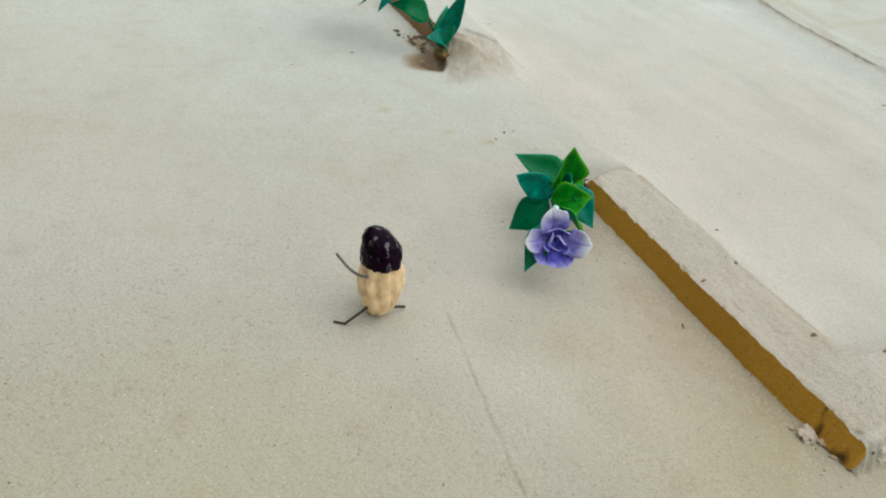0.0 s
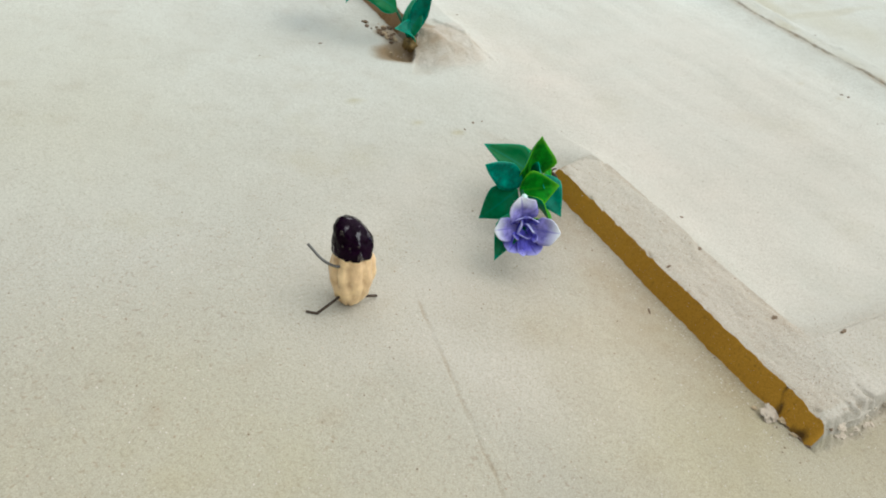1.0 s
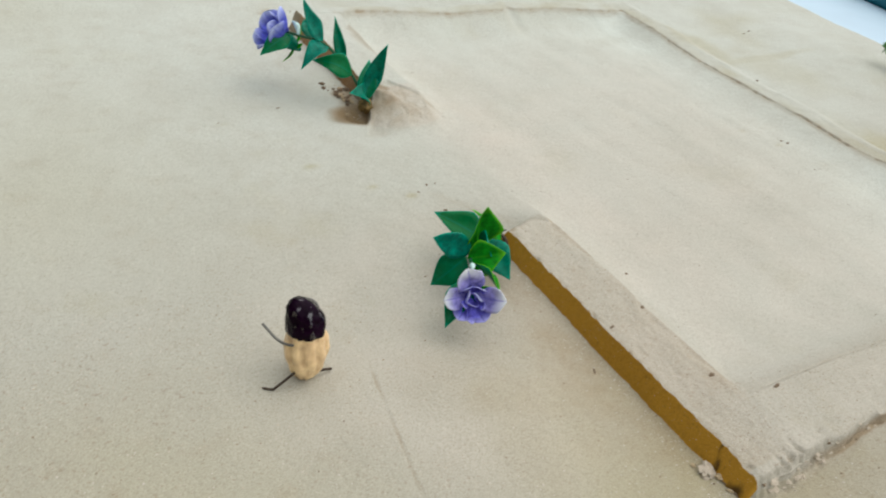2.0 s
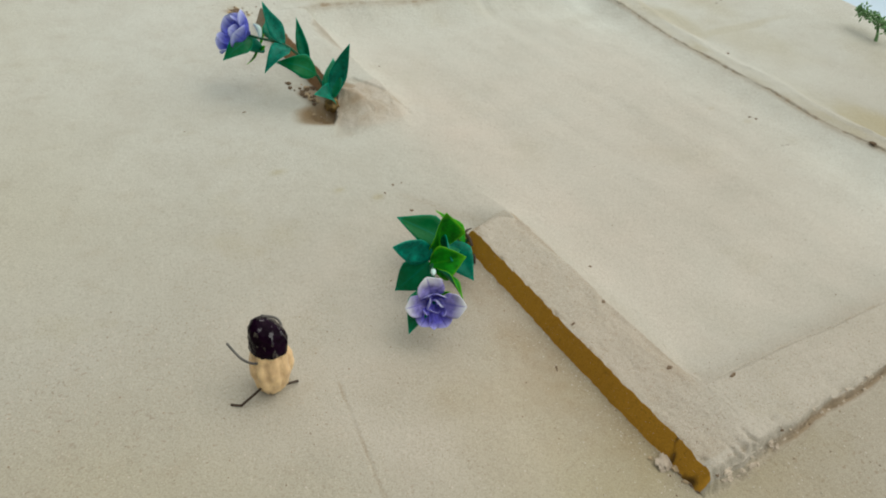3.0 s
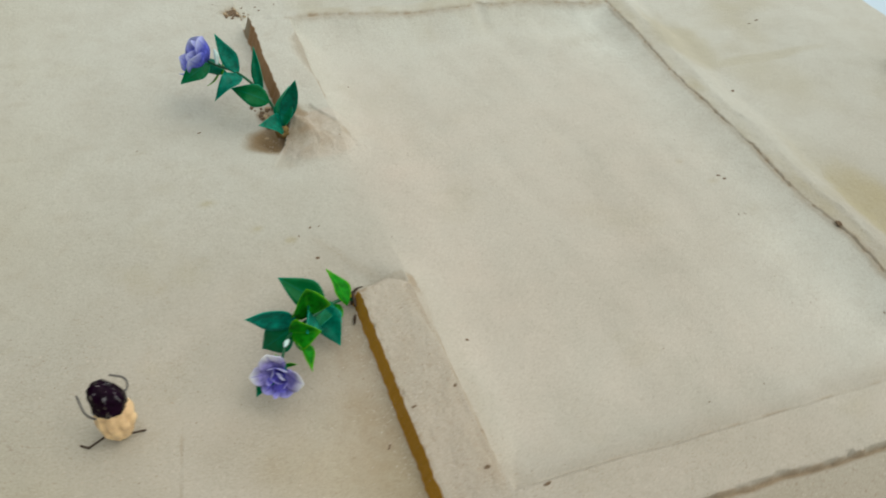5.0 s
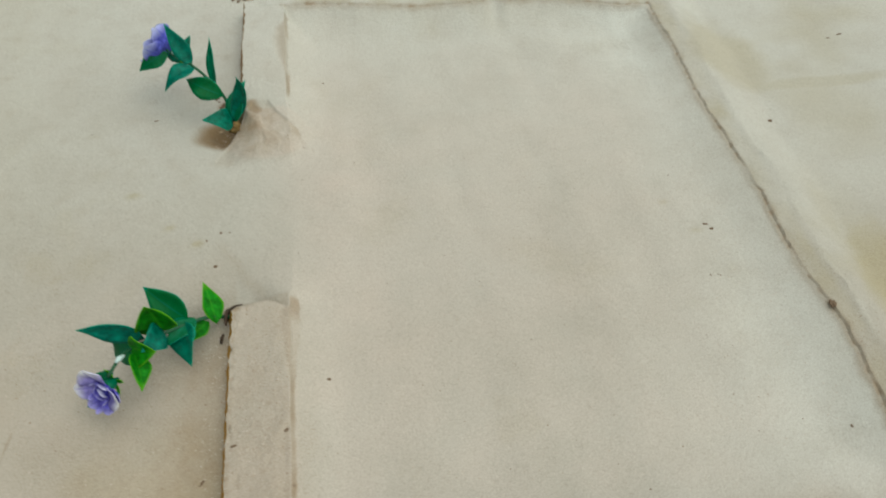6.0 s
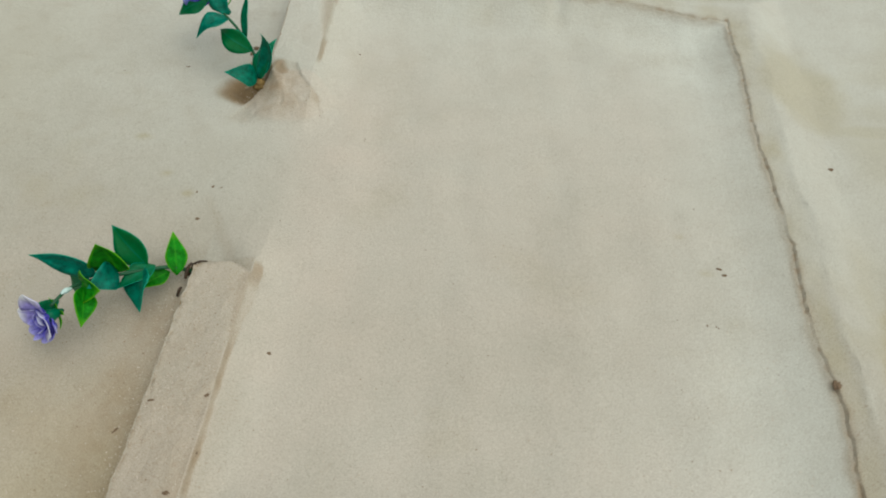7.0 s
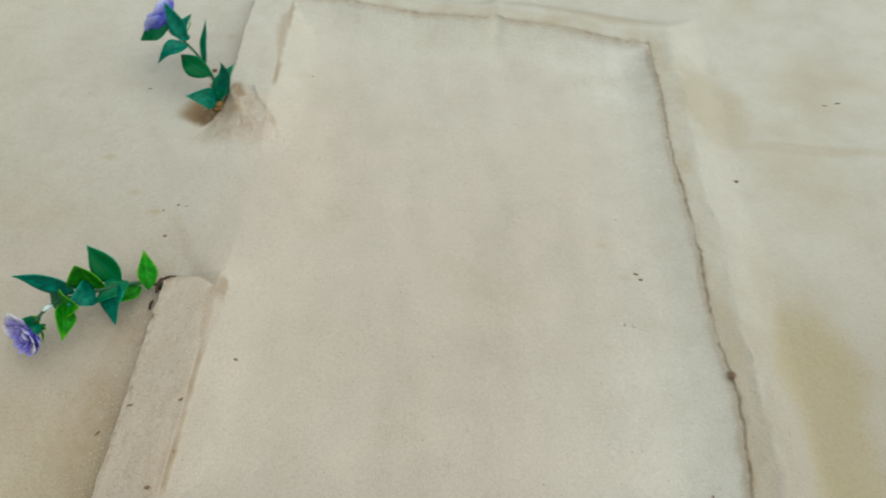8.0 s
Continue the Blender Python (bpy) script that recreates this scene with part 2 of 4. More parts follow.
def blade(bm, base, tip, facing, width, fold=0.25, arch=0.15, curl=0.0, shape=0.9, thick=0.0004, rows=10, cols=6, ripple=0.0, blunt=0.0, under=0):
    """A leaf or petal: a pointed oval sheet from base to tip that faces the given way, folded along its rib and arched."""
    base, tip, facing = Vector(base), Vector(tip), Vector(facing)
    along = tip - base
    size = along.length
    d = along.normalized()
    up = (facing - d * facing.dot(d)).normalized()
    side = d.cross(up)
    grid = [[], []]
    for layer in (0, 1):
        for i in range(rows + 1):
            t = i / rows
            w = width * 0.5 * max(0.015, ((math.sin(math.pi / 2 * min(1.0, t / 0.40)) ** 0.75 * (1 - max(0.0, (t - 0.40) / 0.60) ** 1.7) * (1 - 0.30 * max(0.0, (t - 0.40) / 0.60))) if not blunt else min(1.0, (t / 0.55) ** 0.8) * (1 - max(0.0, (t - 0.72) / 0.28) ** 2.2 * (1 - blunt))))
            row = []
            for j in range(cols + 1):
                s = 2 * j / cols - 1
                h = size * arch * math.sin(math.pi * t) + fold * w * abs(s) ** 1.3 + curl * size * t ** 3 + ripple * math.sin(9 * t + 4 * s) * abs(s) * w
                h -= thick * layer * (0.4 + 0.6 * math.sin(math.pi * min(1, max(0, t))))
                row.append(bm.verts.new(base + along * t + side * s * w + up * h))
            grid[layer].append(row)
    uv = bm.loops.layers.uv.verify()
    where = {}
    for layer in (0, 1):
        for i in range(rows + 1):
            for j in range(cols + 1):
                s = abs(2 * j / cols - 1)
                where[grid[layer][i][j]] = (s, max(s ** 2 if not blunt else 0.0, (i / rows) ** 1.2))
    top, low = grid
    for i in range(rows):
        for j in range(cols):
            bm.faces.new((top[i][j], top[i][j + 1], top[i + 1][j + 1], top[i + 1][j]))
            bm.faces.new((low[i][j], low[i + 1][j], low[i + 1][j + 1], low[i][j + 1])).material_index = under
        bm.faces.new((top[i][0], top[i + 1][0], low[i + 1][0], low[i][0]))
        bm.faces.new((top[i][cols], low[i][cols], low[i + 1][cols], top[i + 1][cols]))
    for j in range(cols):
        bm.faces.new((top[0][j], low[0][j], low[0][j + 1], top[0][j + 1]))
        bm.faces.new((top[rows][j], top[rows][j + 1], low[rows][j + 1], low[rows][j]))
    for f in bm.faces:
        for loop in f.loops:
            if loop.vert in where:
                loop[uv].uv = where[loop.vert]


# ---- the clay ground with its raised edges ----
EDGE_R = 0.738


def cliff_x(y):
    return 0.1988 + 0.0008 * rnd(y, 0, 60, 3.1) + 0.0008 * rnd(y, 0, 210, 5.2) + 0.0005 * rnd(y, 0, 520, 1.2)


def crack_x(y):
    jog = 0.0012 * sstep(0.248, 0.240, y) - 0.0010 * sstep(0.236, 0.230, y)
    return 0.4815 - 0.0035 * sstep(0.26, 0.33, y) - 0.003 * sstep(0.38, 0.43, y) + 0.0035 * sstep(0.19, 0.16, y) - 0.004 * sstep(0.14, 0.09, y) + jog + 0.0007 * rnd(y, 0, 60, 7.7) + 0.0008 * rnd(y, 0, 170, 1.4) + 0.0007 * rnd(y, 0, 400, 4.1)


def top_y(x):
    hump = 0.005 * max(0.0, 1 - abs(x - 0.369) / 0.007)
    return 0.4405 - 0.0065 * sstep(0.24, 0.32, x) - 0.0130 * sstep(0.39, 0.475, x) + hump + 0.0008 * rnd(x, 0, 40, 2.3) + 0.0006 * rnd(x, 0, 150, 9.4)


def low_out_y(x):
    ragged = sstep(0.31, 0.25, x)
    return 0.0458 - 0.0070 * sstep(0.30, 0.42, x) + 0.0010 * rnd(x, 0, 60, 4.4) + (0.0003 + 0.0010 * ragged) * rnd(x, 0, 150, 8.1) + 0.0003 * ragged * rnd(x, 0, 420, 2.9)


def low_in_y(x):
    return 0.0760 - 0.050 * (min(0.48, max(0.23, x)) - 0.24) + 0.0008 * rnd(x, 0, 50, 6.2)


def axis_lines(marks):
    """Coordinates from (start, end, step) stretches, in order."""
    out = []
    for a, b, step in marks:
        n = max(1, round((b - a) / step))
        out += [a + (b - a) * i / n for i in range(n)]
    return out + [marks[-1][1]]


XU = axis_lines(((-300.0, -60.0, 120.0), (-60.0, -4.0, 14.0), (-4.0, -0.55, 0.7), (-0.55, -0.06, 0.03), (-0.06, 0.082, 0.0022), (0.082, 0.108, 0.0007), (0.108, 0.16, 0.0022), (0.16, 0.1958, 0.0012), (0.1958, 0.1988, 0.0006), (0.1988, 0.2240, 0.0007), (0.2240, 0.2300, 0.0005), (0.2300, 0.2380, 0.0011),
                 (0.2380, 0.4760, 0.0024), (0.4760, 0.4826, 0.0011), (0.4826, 0.4868, 0.0006), (0.4868, 0.5300, 0.0018), (0.5300, EDGE_R - 0.01, 0.006), (EDGE_R - 0.01, EDGE_R + 0.012, 0.0015)))
YU = axis_lines(((-300.0, -60.0, 120.0), (-60.0, -4.0, 14.0), (-4.0, -0.45, 0.7), (-0.45, -0.06, 0.03), (-0.06, 0.0400, 0.0024), (0.0400, 0.0480, 0.00050), (0.0480, 0.0760, 0.0010), (0.0760, 0.0800, 0.0007),
                 (0.0800, 0.2120, 0.0010), (0.2120, 0.2960, 0.0014), (0.2960, 0.3480, 0.0010), (0.3480, 0.4440, 0.0015), (0.4440, 0.4478, 0.0010),
                 (0.4478, 0.4516, 0.0006), (0.4516, 0.4900, 0.0020), (0.4900, 0.6200, 0.006), (0.6200, 1.1, 0.04), (1.1, 4.5, 0.7), (4.5, 60.5, 14.0), (60.5, 300.5, 120.0)))


def place(u, v):
    """The plan position of a grid crossing: the lines bend to run along the cracks and broken edges."""
    x, y = u, v
    x += (cliff_x(v) - 0.1988) * max(0.0, 1 - abs(u - 0.1988) / 0.02)
    x += (crack_x(v) - 0.4840) * max(0.0, 1 - abs(u - 0.4840) / 0.06)
    y += (low_out_y(u) - 0.0446) * max(0.0, 1 - abs(v - 0.0446) / 0.02)
    y += (low_in_y(u) - 0.0780) * max(0.0, 1 - abs(v - 0.0780) / 0.02)
    y += (top_y(u) - 0.4490) * max(0.0, 1 - abs(v - 0.4490) / 0.12)
    return x, y


def crumbling(u, v):
    """Depth of the pits in the broken edge of the near border."""
    return max(0.0, 1.3 * rnd(u, v, 260, 11.0) + 0.5 * rnd(u, v, 520, 31.0) - 0.15) * sstep(0.33, 0.26, u) * sstep(0.0600, 0.0446, v)


def mound(u, v):
    mx, my = (u - 0.2150) / 0.0290, (v - 0.3220) / 0.0200
    return max(0.0, 1 - mx * mx - my * my)


def hollow(u, v):
    hx, hy = (u - 0.1925) / 0.0260, (v - 0.3300) / 0.0165
    return max(0.0, 1 - hx * hx - hy * hy)


RIM = ((0.270, 0.2200), (0.281, 0.2250), (0.303, 0.2345), (0.309, 0.2352), (0.322, 0.2325), (0.331, 0.2225), (0.338, 0.2180), (0.350, 0.2130))


def rim_u(v):
    """The curved edge of the panel's skin round the torn clay by the far sprig."""
    for (v0, u0), (v1, u1) in zip(RIM, RIM[1:]):
        if v < v1:
            return u0 + (u1 - u0) * max(0.0, (v - v0) / (v1 - v0))
    return RIM[-1][1]


def scar(u, v):
    """Where the skin has come off between the hollow and the rim."""
    if not (0.180 < u < 0.240 and 0.285 < v < 0.352):
        return 0.0
    cliff = u - (0.1880 + 0.55 * (v - 0.3160)) - 0.0012 * rnd(0, v, 160, 40.0)
    inside = rim_u(v) - u + 0.0014 * rnd(u, v, 120, 99.0) + 0.0007 * rnd(u, v, 330, 103.0)
    return sstep(-0.0003, 0.0009, inside) * sstep(0.300, 0.318, v + 0.006 * rnd(u, v, 110, 100.0)) * sstep(0.350, 0.343, v) * sstep(0.0006, 0.0020, cliff)


def inner_edge(v):
    """Where the ridge's top ends and the panel's skin begins to fall away."""
    return 0.2255 + 0.0006 * rnd(0, v, 40, 20.0) + 0.0004 * rnd(0, v, 170, 21.0)


def inner_drop(v):
    """The share of the ridge's height that breaks off steeply at its inner edge."""
    return (0.30 + 0.10 * rnd(0, v, 45, 110.0) + 0.08 * rnd(0, v, 160, 111.0)) * max(sstep(0.207, 0.197, v) * sstep(0.078, 0.092, v), sstep(0.335, 0.360, v))


def inner_wedge(u, v):
    """Long shaded wedges along the ridge's inner edge, slightly lower than its top."""
    wide = 0.0068 * sstep(0.150, 0.190, v) * sstep(0.198, 0.192, v) + 0.0055 * sstep(0.140, 0.125, v) * sstep(0.075, 0.10, v) + 0.0070 * sstep(0.366, 0.410, v) * sstep(0.432, 0.420, v)
    wide *= 1.25 + 0.4 * rnd(0, v, 110, 74.0)
    inside = inner_edge(v) - u
    return sstep(wide + 0.0006, wide * 0.4 - 0.0010, inside) * sstep(-0.0008, 0.0002, inside) if wide > 0.0006 else 0.0


def crack_z(u, v):
    """The height of the frame's crack, which climbs towards the far corner."""
    if u - 0.4840 > v - 0.4490:
        return 0.0056 + 0.0028 * sstep(0.20, 0.15, v) + 0.0050 * sstep(0.33, 0.430, v)
    return 0.0106 + 0.0030 * sstep(0.33, 0.24, u)


def open_crack(u, v):
    """How far the crack gapes here: it closes at a few places."""
    if u - 0.4840 > v - 0.4490:
        closed = max(sstep(0.244, 0.248, v) * sstep(0.266, 0.262, v), 0.6 * sstep(0.162, 0.168, v) * sstep(0.198, 0.193, v))
        return (1 - 0.85 * closed) * (0.75 + 0.35 * rnd(0, v, 55, 13.0))
    closed = max(sstep(0.3625, 0.3655, u) * sstep(0.3720, 0.3690, u), sstep(0.24, 0.225, u), 0.35 * sstep(0.0, 0.3, rnd(u, 0, 38, 14.0)))
    return (1 - 0.85 * closed) * (0.75 + 0.35 * rnd(u, 0, 55, 13.0))


def height(u, v):
    """The height of the ground at a grid crossing."""
    z = 0.0010 * rnd(u, v, 8, 1.0) + 0.0006 * rnd(u, v, 26, 2.0) + 0.00022 * rnd(u, v, 130, 3.0) + 0.00008 * rnd(u, v, 420, 4.0)
    z *= 1 - 0.5 * sstep(0.05, 0.10, v) * sstep(0.50, 0.42, v) * sstep(0.22, 0.25, u) * sstep(0.48, 0.46, u)
    if 0.225 < u < 0.484 and 0.07 < v < 0.449:
        # trowelled folds of the panel, drawn out away from the near border
        z += (0.0007 * noise.noise((u * 38, v * 7, 5.0)) + 0.0004 * noise.noise((u * 85 + 9 * v, v * 16, 9.0))) * sstep(0.225, 0.26, u) * sstep(0.484, 0.46, u)
    # left ridge, the near and the far piece: a leaning cut face, a flat top and a skin that falls to the panel
    inner = inner_edge(v)
    drop = inner_drop(v)
    skin = (1 - drop) * max(0.0, 1 - max(0.0, u - inner - 0.0010) / 0.0240) ** 2.1
    skin += (1 - skin) * sstep(inner + 0.0010, inner - 0.0004, u)
    face = min(1.0, max(0.0, (u - 0.1958) / 0.0030))
    w = min(u, 0.2262)
    end = 0.1966 + 0.225 * (w - 0.1984) if w < 0.2150 else 0.2003 - 0.30 * (w - 0.2150) - 28.0 * (w - 0.2150) ** 2
    near = sstep(end + 0.0035, end - 0.0020, v) * float(v > 0.0446) * (0.6 + 0.4 * sstep(0.062, 0.079, v + 0.003 * rnd(u, v, 90, 122.0)))
    crown = 0.0099 - 0.0006 * sstep(0.12, 0.19, v) + 0.0010 * sstep(0.203, 0.216, u) * sstep(0.13, 0.09, v)
    ridge = skin * near * crown * face
    # plastered tongue that runs on from the near ridge's end and dies away towards the heap
    bend = 0.2145 - 0.60 * (v - 0.2060) if v < 0.2430 else 0.1923 - 0.12 * (v - 0.243)
    step = u - bend - 0.0012 * rnd(0, v, 60, 27.0)
    if 0.190 < v < 0.31:
        tongue = 0.0082 * sstep(0.244, 0.188, v) ** 1.3 + 0.0007 * sstep(0.300, 0.240, v)
        ridge = max(ridge, tongue * sstep(-0.0120, 0.0110, step) * skin * sstep(0.186, 0.1960, v))
    # broken stub of the far ridge, which climbs from the heap
    slump = sstep(0.350, 0.318, v)
    far_face = min(1.0, max(0.0, (u - 0.1958 + 0.0050 * slump) / (0.0030 + 0.0160 * slump)))
    far = sstep(0.290, 0.338, v) * (0.0112 + 0.0032 * sstep(0.36, 0.45, v))
    if v < 0.4490:
        ridge = max(ridge, far * skin * far_face)
    ridge -= 0.0007 * inner_wedge(u, v)
    # near border of the panel
    border = 0.0
    if 0.1958 <= u < 0.62 and 0.0400 < v < 0.14:
        rise = 0.0099 + 0.0008 * sstep(0.205, 0.23, u)
        edge = v + 0.0012 * rnd(u, v, 230, 38.0) + 0.0008 * rnd(u, v, 520, 39.0)
        low = 0.0012 * sstep(0.27, 0.23, u)
        lip = sstep(0.0430 - 1.5 * low, 0.0458 + 1.5 * low, edge)
        dish = max(0.0, 1 - (v - 0.0765) / 0.034) ** 2.2 if v > 0.0765 else 1.0
        border = rise * lip * dish * face
        border -= 0.0006 * max(0.0, 1 - abs(v - 0.078) / 0.0010) * sstep(0.232, 0.240, u)
        border -= 0.0030 * crumbling(u, v) * lip
    # the ground banks up towards the border's outer side
    bank = 0.0076 * sstep(0.203, 0.275, u) * sstep(-0.07, 0.035, v) * sstep(0.75, 0.60, u) if v < 0.0446 else 0.0
    if 0.0400 < v < 0.0474 and 0.1958 <= u < 0.62:
        bank = 0.0076 * sstep(0.203, 0.275, u) * sstep(0.75, 0.60, u) * (1 - 0.18 * max(0.0, 1 - abs(v - 0.0446) / 0.003) * sstep(0.21, 0.25, u))
    # raised frame beyond the right and far cracks, which meet in a corner
    past = max(u - 0.4840, v - 0.4490)
    right = u - 0.4840 > v - 0.4490
    along = v if right else u + 0.3
    frame_z = 0.0
    if -0.045 < past and u > 0.1958 and v > 0.05:
        zc = crack_z(u, v) * (sstep(0.05, 0.08, v) if right else 1.0)
        if past <= 0:
            a, b = max(0.0, 1 + (u - 0.4840) / 0.042), max(0.0, 1 + (v - 0.4490) / 0.042)
            frame_z = zc * min(1.0, (a ** 6 + b ** 6) ** (1 / 6)) ** 2.2
        else:
            narrow = 1.0 if right else 0.45 + 0.55 * sstep(0.24, 0.40, u)
            swell = 1 + 0.4 * rnd(u, v, 30, 12.0) + 0.2 * rnd(u, v, 110, 19.0)
            crest = (0.0125 + 0.004 * rnd(0, along, 22, 53.0)) * narrow
            gone = sstep(crest, crest + 0.030 * narrow, past)
            frame_z = (zc + 0.0006 * sstep(0.0, 0.0009, past) + (0.0005 * swell * sstep(0.0, crest, past)) + 0.0005 * rnd(u, v, 75, 76.0) + 0.0005 * (0.4 - abs(rnd(u, v, 130, 88.0)))) * (1 - gone)
            fold = past - 0.0140 - 0.004 * rnd(0, along, 30, 37.0)
            frame_z += 0.0007 * sstep(-0.0035, 0.0, fold) * sstep(0.0016, 0.0, fold) * (0.7 + 0.8 * rnd(0, along, 60, 118.0)) * float(right)
            z -= 0.0026 * gone * sstep(0.16, 0.09, past)
        frame_z *= min(1.0, max(0.0, (u - 0.1958) / 0.0030))
        z -= 0.0009 * max(0.0, 1 - abs(past + 0.0001) / 0.0011) * open_crack(u, v) * max(0.15, 0.6 + 1.1 * rnd(0, along, 210, 117.0)) * sstep(0.215, 0.24, u)
    z += max(ridge, border, bank, frame_z)
    # knocked edges, small dents and coarse grains along the ridge and the border
    if 0.1958 < u < 0.2300 and 0.0410 < v < 0.206 or 0.1958 < u < 0.33 and 0.0410 < v < 0.056:
        z += face * (0.00014 * rnd(u, v, 430, 50.0) + 0.00014 * rnd(u, v, 900, 51.0))
        z -= face * 0.0014 * max(0.0, rnd(u, v, 330, 52.0) + 0.4 * rnd(u, v, 800, 63.0) - 0.10) * max(sstep(0.2030, 0.1990, u), sstep(0.0500, 0.0450, v) * sstep(0.0405, 0.0430, v))
    if 0.1970 < u < 0.2250 and 0.05 < v < 0.20:
        z += (0.0004 * rnd(u, v, 75, 119.0) + 0.0002 * rnd(u, v, 190, 120.0) - 0.0014 * max(0.0, rnd(u, v, 90, 22.0) - 0.34) - 0.0011 * max(0.0, rnd(u, v, 340, 121.0) - 0.32)) * face * sstep(0.2250, 0.2225, u) * max(sstep(0.065, 0.090, v), sstep(0.2250, 0.2050, u))
    # hollow and flaked, heaped clay at the foot of the far sprig
    k = mound(u, v)
    cliff = u - (0.1880 + 0.55 * (v - 0.3160)) - 0.0012 * rnd(0, v, 160, 40.0)
    side = sstep(-0.0007 - 0.010 * sstep(0.316, 0.304, v), 0.0010 + 0.006 * sstep(0.316, 0.304, v), cliff)
    flake = 0.5 + 0.5 * rnd(u, v, 75, 25.0) + 0.25 * rnd(u, v, 190, 15.0)
    z += side * (0.0009 * min(1.0, 1.8 * k) ** 1.1 * (0.55 + 0.30 * sstep(0.34, 0.40, flake) + 0.35 * sstep(0.58, 0.63, flake)) + 0.0002 * rnd(u, v, 200, 41.0) * min(1.0, 3 * k)) * sstep(0.247, 0.215, u)
    z -= (1 - side) * (0.0055 + 0.0030 * rnd(u, v, 120, 66.0)) * max(0.0, hollow(u, v) + 0.22 * rnd(u, v, 90, 26.0) * hollow(u, v)) ** 2.3
    # rough scar beside the heap, a step lower than the panel's skin
    torn = scar(u, v)
    if torn > 0:
        z += torn * (-0.0012 + 0.0006 * sstep(0.05, 0.12, rnd(u, v, 95, 101.0)) + 0.0002 * rnd(u, v, 260, 102.0))
    # scored line by the figurine
    if 0.02 < v < 0.150:
        line = u - (0.1052 - 0.160 * (0.1454 - v)) - 0.0006 * rnd(0, v, 120, 23.0)
        z -= 0.0002 * max(0.0, 1 - abs(line) / 0.0010)
        z += 0.0002 * sstep(0.010, 0.0, line) * float(line > 0)
    # worn outer edge
    if u > EDGE_R - 0.012:
        z -= 0.030 * sstep(EDGE_R - 0.006, EDGE_R + 0.006, u + 0.006 * rnd(0, v, 18, 16.0))
    return z


def region(u, v):
    """Which piece of the place a cell of the grid belongs to."""
    if 0.1988 < u < 0.60 and 0.0405 < v < 0.0780:
        return "near_border"
    if 0.1958 < u < 0.2255 and 0.0405 < v < 0.2070:
        return "near_ridge"
    if 0.1958 < u < 0.2255 and 0.338 < v < 0.4490:
        return "far_ridge"
    if 0.2255 < u < 0.4840 and 0.0780 < v < 0.4490:
        return "panel"
    return "ground"


def slot(key, u, v):
    """Which clay shows: 0 sandy skin, 1 ochre cut face, 2 brown cut face."""
    if key == "far_ridge" and u < 0.1988 and v > 0.352:
        return 2
    return 1 if key == "near_ridge" and u < 0.1988 and 0.0450 < v < 0.2010 else 0


